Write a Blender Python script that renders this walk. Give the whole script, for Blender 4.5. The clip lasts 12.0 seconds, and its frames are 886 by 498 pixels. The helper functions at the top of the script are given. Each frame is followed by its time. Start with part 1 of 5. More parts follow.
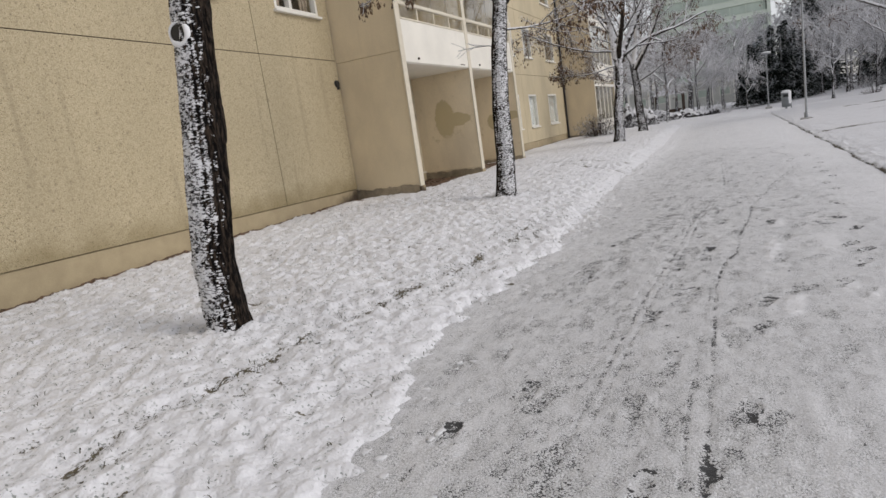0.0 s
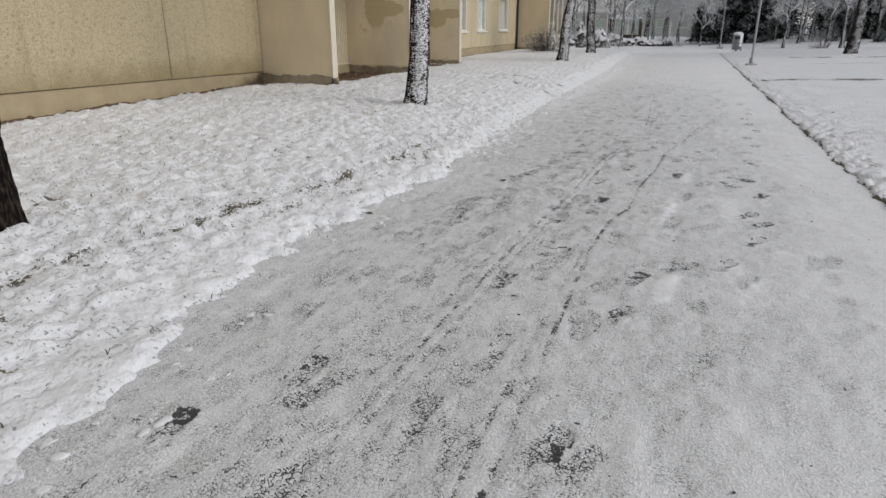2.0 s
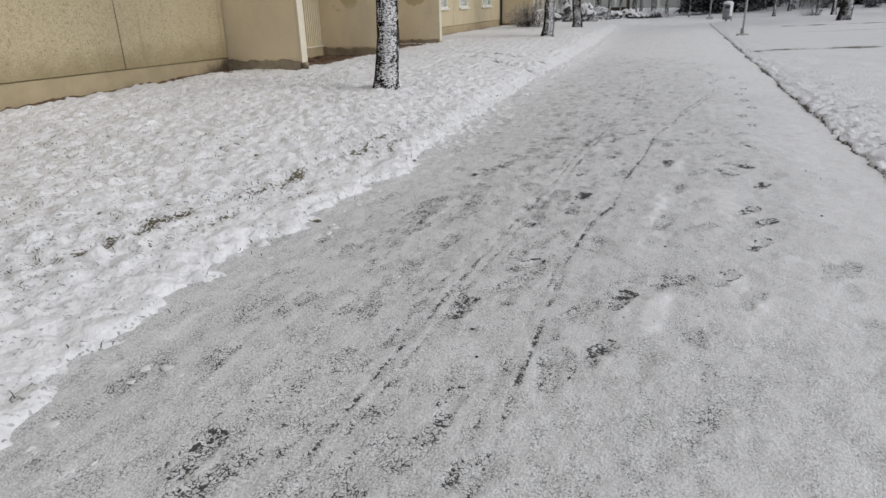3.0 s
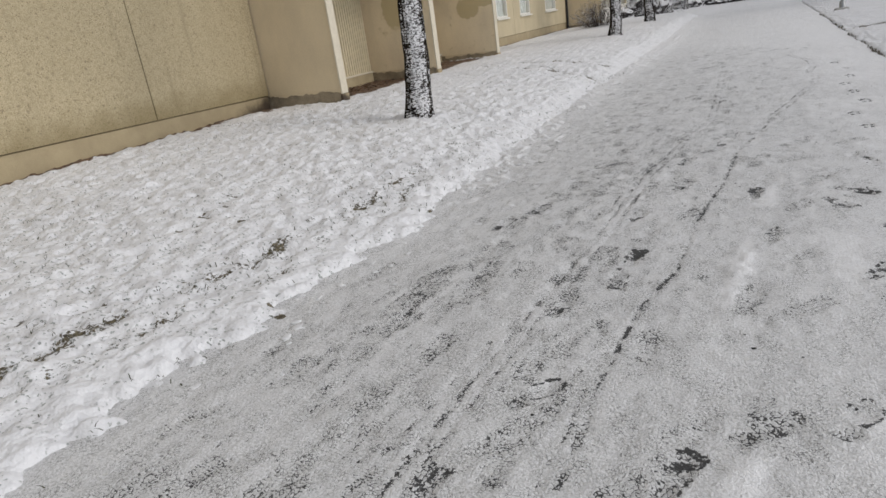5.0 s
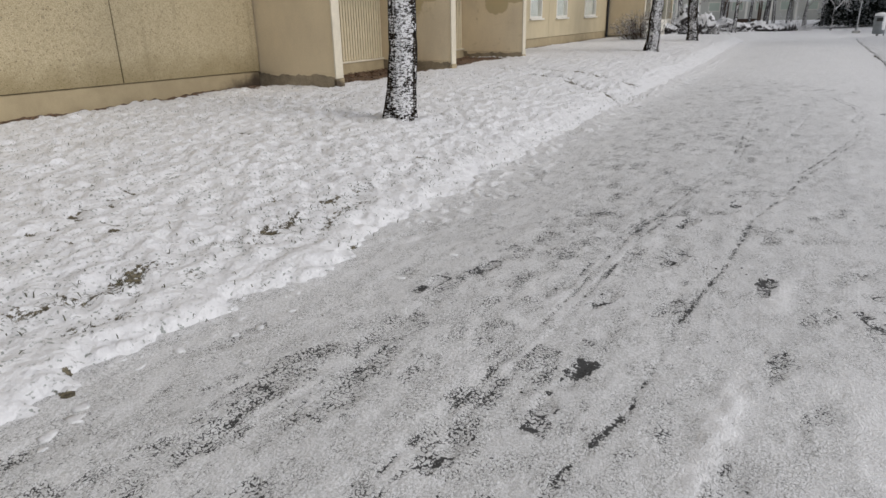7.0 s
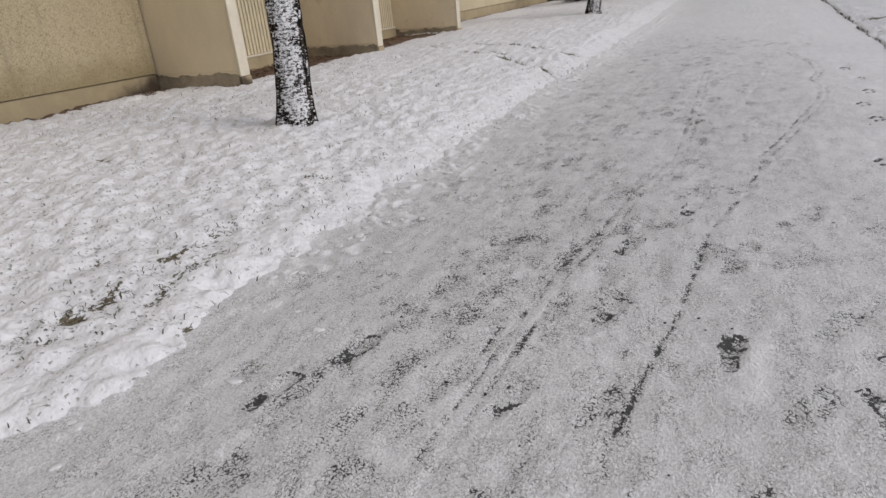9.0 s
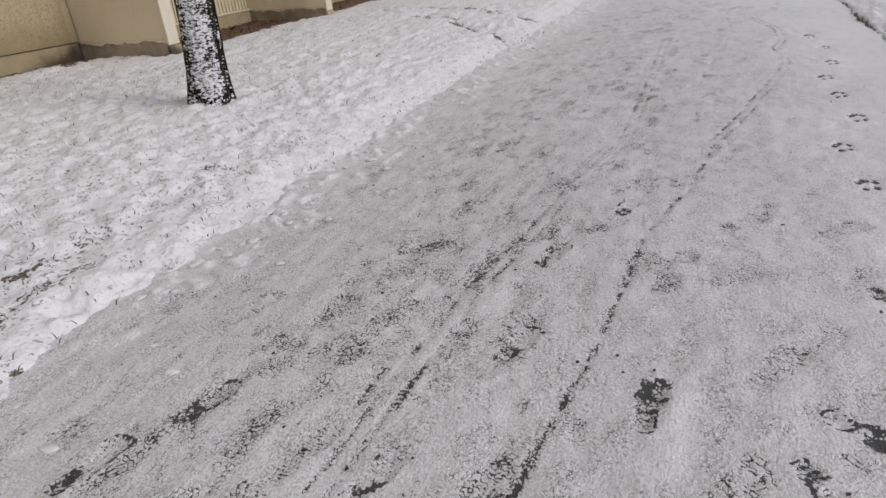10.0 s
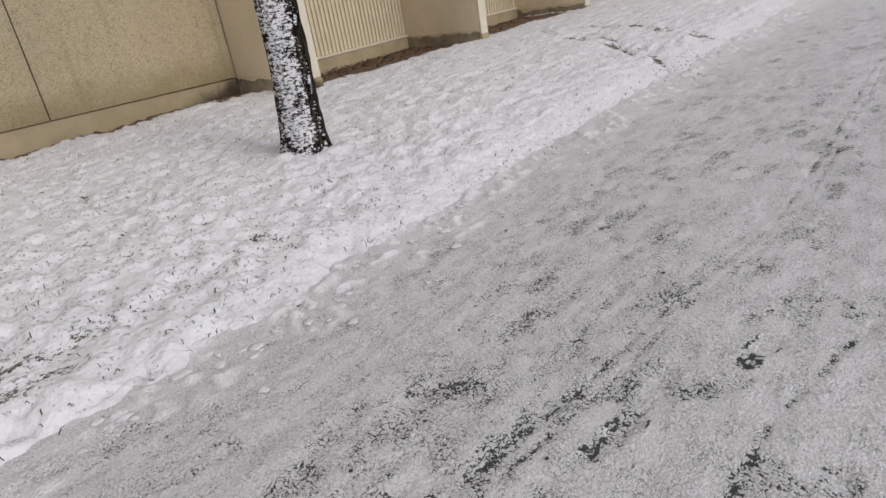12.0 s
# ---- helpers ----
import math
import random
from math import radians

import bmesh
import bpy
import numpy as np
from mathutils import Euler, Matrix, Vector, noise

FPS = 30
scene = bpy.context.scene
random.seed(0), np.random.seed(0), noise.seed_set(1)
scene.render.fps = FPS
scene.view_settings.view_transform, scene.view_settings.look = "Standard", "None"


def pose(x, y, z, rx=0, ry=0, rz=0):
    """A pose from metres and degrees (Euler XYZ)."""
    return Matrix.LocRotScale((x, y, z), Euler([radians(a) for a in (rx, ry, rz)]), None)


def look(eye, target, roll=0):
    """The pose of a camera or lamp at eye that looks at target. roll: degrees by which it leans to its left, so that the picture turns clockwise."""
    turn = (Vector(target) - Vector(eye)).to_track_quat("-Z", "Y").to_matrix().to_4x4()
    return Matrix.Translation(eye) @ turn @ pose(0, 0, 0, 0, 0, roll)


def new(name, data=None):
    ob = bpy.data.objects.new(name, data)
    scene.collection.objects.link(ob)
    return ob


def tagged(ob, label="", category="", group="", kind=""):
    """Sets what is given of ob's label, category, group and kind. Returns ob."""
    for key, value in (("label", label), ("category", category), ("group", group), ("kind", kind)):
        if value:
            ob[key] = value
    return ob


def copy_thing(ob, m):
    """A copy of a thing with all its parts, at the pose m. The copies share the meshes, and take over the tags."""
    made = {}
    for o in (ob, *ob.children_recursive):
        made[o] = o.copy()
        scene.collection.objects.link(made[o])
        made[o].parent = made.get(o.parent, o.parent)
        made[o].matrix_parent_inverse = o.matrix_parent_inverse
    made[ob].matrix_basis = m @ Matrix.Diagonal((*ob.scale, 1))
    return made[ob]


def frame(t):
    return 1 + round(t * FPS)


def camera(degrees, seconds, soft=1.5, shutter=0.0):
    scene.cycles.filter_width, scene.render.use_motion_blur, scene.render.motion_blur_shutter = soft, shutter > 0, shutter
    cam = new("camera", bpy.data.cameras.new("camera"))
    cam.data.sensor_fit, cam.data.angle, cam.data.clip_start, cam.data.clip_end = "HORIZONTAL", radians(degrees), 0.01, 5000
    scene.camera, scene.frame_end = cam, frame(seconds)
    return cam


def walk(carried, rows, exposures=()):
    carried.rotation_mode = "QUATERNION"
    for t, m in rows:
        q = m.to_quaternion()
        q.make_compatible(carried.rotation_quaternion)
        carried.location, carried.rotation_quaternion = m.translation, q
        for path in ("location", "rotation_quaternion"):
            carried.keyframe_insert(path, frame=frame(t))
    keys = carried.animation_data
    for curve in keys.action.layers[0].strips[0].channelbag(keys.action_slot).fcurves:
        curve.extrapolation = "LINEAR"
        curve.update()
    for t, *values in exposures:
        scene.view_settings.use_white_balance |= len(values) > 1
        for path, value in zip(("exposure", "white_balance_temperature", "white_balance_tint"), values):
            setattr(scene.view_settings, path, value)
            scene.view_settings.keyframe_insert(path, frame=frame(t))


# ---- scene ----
cam = camera(70.0, 12.0, soft=1.5)
EXPOSURE = -0.12
PATH = [
    (0, (-0.054, 0.304, 1.543), (-0.9, 2.082, 1.19), -8.5),
    (0.5, (0.038, 0.616, 1.533), (-0.833, 2.383, 1.189), -6.3),
    (1, (0.059, 0.873, 1.46), (-0.557, 2.681, 0.866), 1.9),
    (1.5, (0.111, 1.179, 1.467), (-0.444, 2.963, 0.752), 1.9),
    (2, (0.239, 1.446, 1.492), (-0.41, 3.217, 0.826), 0.0),
    (2.5, (0.228, 1.857, 1.472), (-0.417, 3.619, 0.779), 0.6),
    (2.7, (0.243, 1.989, 1.476), (-0.36, 3.764, 0.778), -1.2),
    (4.3, (0.221, 3.084, 1.449), (-0.603, 4.685, 0.579), -4.7),
    (4.5, (0.225, 3.211, 1.453), (-0.595, 4.816, 0.586), -7.1),
    (5, (0.307, 3.563, 1.451), (-0.576, 5.228, 0.78), -8.2),
    (5.5, (0.308, 3.908, 1.444), (-0.6, 5.605, 0.903), -2.1),
    (6, (0.293, 4.266, 1.442), (-0.414, 5.991, 0.719), -0.9),
    (6.5, (0.399, 4.599, 1.463), (-0.355, 6.312, 0.758), -2.8),
    (7, (0.329, 4.858, 1.421), (-0.595, 6.491, 0.729), -1.2),
    (7.2, (0.296, 5.004, 1.423), (-0.709, 6.59, 0.735), -0.3),
    (8.8, (0.245, 5.96, 1.458), (-0.687, 7.59, 0.772), -2.4),
    (9, (0.276, 6.083, 1.437), (-0.556, 7.731, 0.67), -5.7),
    (9.5, (0.416, 6.373, 1.431), (-0.358, 8.044, 0.651), -7.4),
    (10, (0.412, 6.733, 1.424), (-0.342, 8.365, 0.548), -5.7),
    (10.5, (0.525, 7.093, 1.431), (-0.178, 8.762, 0.582), -7.1),
    (11, (0.557, 7.285, 1.446), (-0.451, 8.83, 0.674), -9.3),
    (11.5, (0.491, 7.629, 1.402), (-0.75, 9.027, 0.691), -5.8),
    (12, (0.499, 7.971, 1.403), (-0.743, 9.335, 0.631), -9.8),
]
walk(cam, [(t, look(eye, target, roll)) for t, eye, target, roll in PATH],
     [(t, EXPOSURE + up, kelvin, tint) for t, up, kelvin, tint in ((0, -0.04, 6500, 13), (0.5, 0.08, 6500, 12), (1.5, -0.06, 6450, 10), (2.5, 0.0, 6430, 10), (4.5, -0.02, 6390, 12), (5.5, -0.03, 6560, 9), (7, -0.02, 6480, 11), (9, -0.07, 6500, 14), (12, -0.05, 6500, 14))])

# ---- world and sun: a bright overcast sky, softly stronger from the open side ----
world = bpy.data.worlds.new("sky")
scene.world = world
world.use_nodes = True
wt = world.node_tree
sky = wt.nodes.new("ShaderNodeTexSky")
sky.sky_type = "NISHITA"
sky.sun_disc = False
sky.sun_elevation = radians(38)
sky.sun_rotation = radians(75)
pale = wt.nodes.new("ShaderNodeHueSaturation")
pale.inputs["Saturation"].default_value = 0.22
wt.links.new(sky.outputs[0], pale.inputs["Color"])
wt.links.new(pale.outputs[0], wt.nodes["Background"].inputs["Color"])
wt.nodes["Background"].inputs["Strength"].default_value = 0.15
sun = new("sun", bpy.data.lights.new("sun", "SUN"))
sun.data.energy = 1.1
sun.data.angle = radians(22)
sun.data.color = (1.0, 0.96, 0.9)
sun.matrix_world = look((30, -2, 26), (0, 0, 0))


# ---- node helpers ----
def put(nt, sock, v):
    if isinstance(v, bpy.types.NodeSocket):
        nt.links.new(v, sock)
    else:
        sock.default_value = v


def material(name, rough=0.7, metal=0.0):
    m = bpy.data.materials.new(name)
    m.use_nodes = True
    b = m.node_tree.nodes["Principled BSDF"]
    b.inputs["Roughness"].default_value = rough
    b.inputs["Metallic"].default_value = metal
    return m, m.node_tree, b


def maths(nt, op, a, b=0.0):
    n = nt.nodes.new("ShaderNodeMath")
    n.operation = op
    put(nt, n.inputs[0], a)
    put(nt, n.inputs[1], b)
    return n.outputs[0]


def place(nt, sx=1.0, sy=1.0, sz=1.0):
    g = nt.nodes.new("ShaderNodeNewGeometry")
    n = nt.nodes.new("ShaderNodeMapping")
    n.inputs["Scale"].default_value = (sx, sy, sz)
    nt.links.new(g.outputs["Position"], n.inputs["Vector"])
    return n.outputs[0]


def grain(nt, vec, scale, detail=2.0, rough=0.55):
    n = nt.nodes.new("ShaderNodeTexNoise")
    put(nt, n.inputs["Vector"], vec)
    n.inputs["Scale"].default_value = scale
    n.inputs["Detail"].default_value = detail
    n.inputs["Roughness"].default_value = rough
    return n.outputs["Fac"]


def cells(nt, vec, scale):
    n = nt.nodes.new("ShaderNodeTexVoronoi")
    put(nt, n.inputs["Vector"], vec)
    n.inputs["Scale"].default_value = scale
    return n.outputs["Distance"], n.outputs["Color"]


def step(nt, v, lo, hi, a=0.0, b=1.0):
    n = nt.nodes.new("ShaderNodeMapRange")
    n.interpolation_type = "SMOOTHSTEP"
    put(nt, n.inputs["Value"], v)
    put(nt, n.inputs["From Min"], lo)
    put(nt, n.inputs["From Max"], hi)
    n.inputs["To Min"].default_value = a
    n.inputs["To Max"].default_value = b
    return n.outputs[0]


def blend(nt, f, a, b):
    n = nt.nodes.new("ShaderNodeMix")
    n.data_type = "RGBA"
    put(nt, n.inputs[0], f)
    put(nt, n.inputs[6], a if isinstance(a, bpy.types.NodeSocket) else (*a, 1))
    put(nt, n.inputs[7], b if isinstance(b, bpy.types.NodeSocket) else (*b, 1))
    return n.outputs[2]


def bump(nt, bsdf, height, strength=0.5, distance=0.01):
    n = nt.nodes.new("ShaderNodeBump")
    n.inputs["Strength"].default_value = strength
    n.inputs["Distance"].default_value = distance
    put(nt, n.inputs["Height"], height)
    nt.links.new(n.outputs[0], bsdf.inputs["Normal"])


def attribute(nt, name):
    n = nt.nodes.new("ShaderNodeAttribute")
    n.attribute_name = name
    return n.outputs["Fac"]


def component(nt, sock, k):
    n = nt.nodes.new("ShaderNodeSeparateXYZ")
    nt.links.new(sock, n.inputs[0])
    return n.outputs[k]


def normal(nt):
    return nt.nodes.new("ShaderNodeNewGeometry").outputs["Normal"]


def facing(nt, d):
    n = nt.nodes.new("ShaderNodeVectorMath")
    n.operation = "DOT_PRODUCT"
    nt.links.new(normal(nt), n.inputs[0])
    n.inputs[1].default_value = d
    return n.outputs["Value"]


def island(nt):
    return nt.nodes.new("ShaderNodeNewGeometry").outputs["Random Per Island"]


# ---- materials ----
def plain(name, colour, rough=0.6, metal=0.0, vary=0.12, scale=6.0, fine=60.0, relief=0.15):
    m, nt, b = material(name, rough, metal)
    p = place(nt)
    f = maths(nt, "ADD", maths(nt, "MULTIPLY", grain(nt, p, scale, 3), 0.6), maths(nt, "MULTIPLY", grain(nt, p, fine, 2), 0.4))
    dark = tuple(c * (1 - vary * 1.6) for c in colour)
    light = tuple(min(1, c * (1 + vary)) for c in colour)
    put(nt, b.inputs["Base Color"], blend(nt, step(nt, f, 0.3, 0.7), dark, light))
    bump(nt, b, grain(nt, p, fine, 3), relief, 0.004)
    return m


def snow_ground():
    m, nt, b = material("lawn_snow", 0.65)
    p = place(nt)
    bare = attribute(nt, "bare")
    fine = grain(nt, place(nt, 1, 0.7, 1), 44, 4, 0.7)
    f = step(nt, maths(nt, "ADD", bare, maths(nt, "MULTIPLY", fine, 1.1)), 0.94, 1.02)
    tone = grain(nt, p, 1.6, 3)
    white = blend(nt, tone, (0.72, 0.72, 0.74), (0.81, 0.81, 0.82))
    even = step(nt, component(nt, p, 0), 1.9, 2.5, 1.0, 0.25)
    sheer = step(nt, grain(nt, p, 24, 3, 0.6), 0.50, 0.72, 0.0, 0.13)
    white = blend(nt, maths(nt, "MULTIPLY", sheer, even), white, (0.53, 0.53, 0.54))
    spot = step(nt, grain(nt, p, 44, 2.0, 0.5), 0.60, 0.665)
    gate = step(nt, maths(nt, "ADD", maths(nt, "MULTIPLY", bare, 1.0), grain(nt, p, 4, 3, 0.6)), 0.46, 0.68)
    cut = maths(nt, "MULTIPLY", maths(nt, "MULTIPLY", spot, gate), even)
    white = blend(nt, maths(nt, "MULTIPLY", cut, 0.8), white, (0.21, 0.235, 0.21))
    soil = blend(nt, step(nt, grain(nt, p, 55, 3), 0.35, 0.65), (0.055, 0.045, 0.03), (0.17, 0.145, 0.09))
    litter = blend(nt, step(nt, grain(nt, p, 40, 3), 0.4, 0.6), (0.05, 0.032, 0.022), (0.20, 0.12, 0.075))
    soil = blend(nt, step(nt, component(nt, p, 0), -6.9, -7.2), soil, litter)
    put(nt, b.inputs["Base Color"], blend(nt, f, white, soil))
    h = maths(nt, "ADD", maths(nt, "MULTIPLY", grain(nt, p, 21, 2, 0.5), 1.0), maths(nt, "MULTIPLY", grain(nt, p, 80, 3), 0.12))
    h = maths(nt, "SUBTRACT", h, maths(nt, "MULTIPLY", cut, 0.15))
    bump(nt, b, maths(nt, "SUBTRACT", h, maths(nt, "MULTIPLY", f, 0.25)), 0.7, 0.03)
    return m


def trodden_snow():
    m, nt, b = material("trodden_snow", 0.55)
    p = place(nt)
    bare = attribute(nt, "bare")
    crumb = grain(nt, p, 85, 3, 0.65)
    patch = grain(nt, place(nt, 1, 0.42, 1), 15, 4, 0.62)
    # winding short lines of asphalt between crumbs of snow, wider where it is more worn
    worm = maths(nt, "ABSOLUTE", maths(nt, "SUBTRACT", grain(nt, place(nt, 1, 0.85, 1), 50, 1.6, 0.5), 0.5))
    # bars that shoe soles have pressed across the prints
    wave = maths(nt, "ADD", maths(nt, "MULTIPLY", attribute(nt, "sole"), 430.0), maths(nt, "MULTIPLY", grain(nt, p, 30, 2), 11.0))
    bars = maths(nt, "MULTIPLY", maths(nt, "SINE", wave), attribute(nt, "tread"))
    want = maths(nt, "ADD", bare, maths(nt, "MULTIPLY", maths(nt, "SUBTRACT", patch, 0.5), 1.15))
    want = maths(nt, "ADD", want, maths(nt, "MULTIPLY", bars, 0.24))
    gap = maths(nt, "ADD", step(nt, want, 0.22, 0.90, -0.016, 0.056), step(nt, want, 0.85, 1.30, 0.0, 0.10))
    dark = step(nt, maths(nt, "SUBTRACT", gap, worm), -0.008, 0.012)
    dark = maths(nt, "MULTIPLY", dark, step(nt, crumb, 0.34, 0.44))
    # clean cuts: edges of prints and the wheel lines
    clean = step(nt, maths(nt, "ADD", attribute(nt, "pressed"), maths(nt, "MULTIPLY", maths(nt, "SUBTRACT", grain(nt, p, 60, 2, 0.6), 0.5), 1.2)), 0.40, 0.50)
    dark = maths(nt, "MAXIMUM", dark, clean)
    thin = step(nt, maths(nt, "ADD", maths(nt, "MULTIPLY", crumb, 0.8), maths(nt, "MULTIPLY", want, 0.22)), 0.40, 0.66)
    broad = step(nt, grain(nt, place(nt, 1.6, 0.35, 1), 1.3, 4, 0.6), 0.32, 0.68)
    packed = blend(nt, broad, (0.73, 0.73, 0.74), (0.82, 0.82, 0.83))
    packed = blend(nt, step(nt, grain(nt, p, 85, 3, 0.75), 0.44, 0.62, 0.0, 0.60), packed, (0.44, 0.44, 0.435))
    packed = blend(nt, step(nt, bare, 0.04, 0.34, 0.85, 0.0), packed, (0.87, 0.87, 0.88))
    grey = blend(nt, thin, packed, (0.56, 0.56, 0.555))
    streaks = step(nt, grain(nt, place(nt, 1, 0.16, 1), 9, 3, 0.6), 0.38, 0.64)
    grey = blend(nt, maths(nt, "MULTIPLY", streaks, 0.25), grey, (0.86, 0.86, 0.87))
    # faint small marks all over, where the snow is worn to slush
    mark = maths(nt, "ABSOLUTE", maths(nt, "SUBTRACT", grain(nt, place(nt, 1, 0.8, 1), 62, 1.5, 0.5), 0.5))
    mark = maths(nt, "MULTIPLY", step(nt, mark, 0.016, 0.034, 1.0, 0.0), step(nt, grain(nt, place(nt, 1, 0.45, 1), 9, 4, 0.65), 0.42, 0.58))
    mark = maths(nt, "MULTIPLY", mark, step(nt, bare, 0.05, 0.35, 0.12, 0.85))
    grey = blend(nt, mark, grey, (0.20, 0.20, 0.197))
    slush = blend(nt, crumb, (0.16, 0.16, 0.155), (0.36, 0.36, 0.35))
    asphalt = blend(nt, grain(nt, p, 160, 2), (0.010, 0.010, 0.011), (0.04, 0.04, 0.04))
    wet = blend(nt, maths(nt, "MAXIMUM", clean, step(nt, want, 0.30, 0.60)), slush, asphalt)
    put(nt, b.inputs["Base Color"], blend(nt, maths(nt, "MULTIPLY", dark, 0.95), grey, wet))
    put(nt, b.inputs["Roughness"], step(nt, dark, 0, 1, 0.6, 0.75))
    h = maths(nt, "ADD", maths(nt, "MULTIPLY", worm, 1.3), maths(nt, "MULTIPLY", grain(nt, p, 150, 3, 0.6), 0.8))
    bump(nt, b, maths(nt, "SUBTRACT", h, maths(nt, "MULTIPLY", dark, 0.5)), 0.6, 0.016)
    return m


def aggregate():
    m, nt, b = material("exposed_aggregate", 0.85)
    p = place(nt)
    dist, col = cells(nt, p, 75)
    pebble = component(nt, col, 0)
    base = blend(nt, pebble, (0.435, 0.358, 0.225), (0.60, 0.515, 0.35))
    base = blend(nt, step(nt, pebble, 0.93, 0.97), base, (0.13, 0.10, 0.06))
    base = blend(nt, step(nt, dist, 0.45, 0.75), base, (0.40, 0.33, 0.20))
    _, clump = cells(nt, p, 30)
    base = blend(nt, step(nt, component(nt, clump, 1), 0.55, 0.95, 0.0, 0.26), base, (0.30, 0.245, 0.15))
    base = blend(nt, step(nt, component(nt, clump, 0), 0.984, 0.992, 0.0, 0.35), base, (0.12, 0.09, 0.06))
    wide = grain(nt, place(nt, 1, 1, 0.45), 0.8, 4, 0.6)
    base = blend(nt, step(nt, wide, 0.35, 0.75, 0.0, 0.35), base, (0.36, 0.30, 0.19))
    streak = step(nt, grain(nt, place(nt, 1, 5, 0.25), 1.0, 4), 0.56, 0.72, 0, 0.35)
    base = blend(nt, streak, base, (0.27, 0.22, 0.14))
    z = component(nt, p, 2)
    moss = maths(nt, "MULTIPLY", step(nt, maths(nt, "ADD", z, maths(nt, "MULTIPLY", grain(nt, p, 2.2, 4), 0.6)), 0.72, 1.40, 1, 0), 0.72)
    base = blend(nt, moss, base, (0.22, 0.17, 0.075))
    put(nt, b.inputs["Base Color"], base)
    bump(nt, b, maths(nt, "ADD", maths(nt, "MULTIPLY", dist, -1.0), maths(nt, "MULTIPLY", grain(nt, p, 25, 2), 0.4)), 0.4, 0.010)
    return m


def render_coat(name, colour, patches=()):
    """Painted smooth concrete; patches: painted-over spots as (x, z, half width, half height)."""
    m, nt, b = material(name, 0.75)
    p = place(nt)
    f = maths(nt, "ADD", maths(nt, "MULTIPLY", grain(nt, place(nt, 1, 1, 0.5), 1.1, 4, 0.6), 0.7), maths(nt, "MULTIPLY", grain(nt, p, 45, 2), 0.3))
    base = blend(nt, step(nt, f, 0.3, 0.7), tuple(c * 0.88 for c in colour), tuple(c * 1.08 for c in colour))
    streak = step(nt, grain(nt, place(nt, 6, 6, 0.3), 1.0, 4), 0.58, 0.75, 0, 0.12)
    base = blend(nt, streak, base, tuple(c * 0.7 for c in colour))
    if patches:
        x, z = component(nt, p, 0), component(nt, p, 2)
        total = 0.0
        for px, pz, w, h in patches:
            a = maths(nt, "POWER", maths(nt, "ABSOLUTE", maths(nt, "DIVIDE", maths(nt, "SUBTRACT", x, px), w)), 2)
            c = maths(nt, "POWER", maths(nt, "ABSOLUTE", maths(nt, "DIVIDE", maths(nt, "SUBTRACT", z, pz), h)), 2)
            total = maths(nt, "MAXIMUM", total, maths(nt, "SUBTRACT", 1.0, maths(nt, "ADD", a, c)))
        edge = maths(nt, "ADD", total, maths(nt, "MULTIPLY", maths(nt, "SUBTRACT", grain(nt, p, 5.5, 3), 0.5), 0.9))
        base = blend(nt, step(nt, edge, 0.08, 0.34, 0, 0.85), base, (0.52, 0.425, 0.235))
    put(nt, b.inputs["Base Color"], base)
    bump(nt, b, grain(nt, p, 90, 3), 0.25, 0.004)
    return m


def plinth():
    """Painted plinth concrete with a damp brown stain in the corner by the first cross wall."""
    m, nt, b = material("plinth_concrete", 0.85)
    p = place(nt)
    f = maths(nt, "ADD", maths(nt, "MULTIPLY", grain(nt, p, 2.5, 4, 0.6), 0.7), maths(nt, "MULTIPLY", grain(nt, p, 60, 2), 0.3))
    base = blend(nt, step(nt, f, 0.3, 0.7), (0.34, 0.275, 0.17), (0.44, 0.36, 0.225))
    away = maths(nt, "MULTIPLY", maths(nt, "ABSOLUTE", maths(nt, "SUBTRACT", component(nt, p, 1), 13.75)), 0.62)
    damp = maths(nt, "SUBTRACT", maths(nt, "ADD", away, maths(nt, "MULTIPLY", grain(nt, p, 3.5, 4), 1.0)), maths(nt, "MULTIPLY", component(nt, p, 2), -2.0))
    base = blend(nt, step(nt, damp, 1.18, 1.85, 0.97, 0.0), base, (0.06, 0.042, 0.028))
    put(nt, b.inputs["Base Color"], base)
    bump(nt, b, grain(nt, p, 60, 3), 0.4, 0.005)
    return m


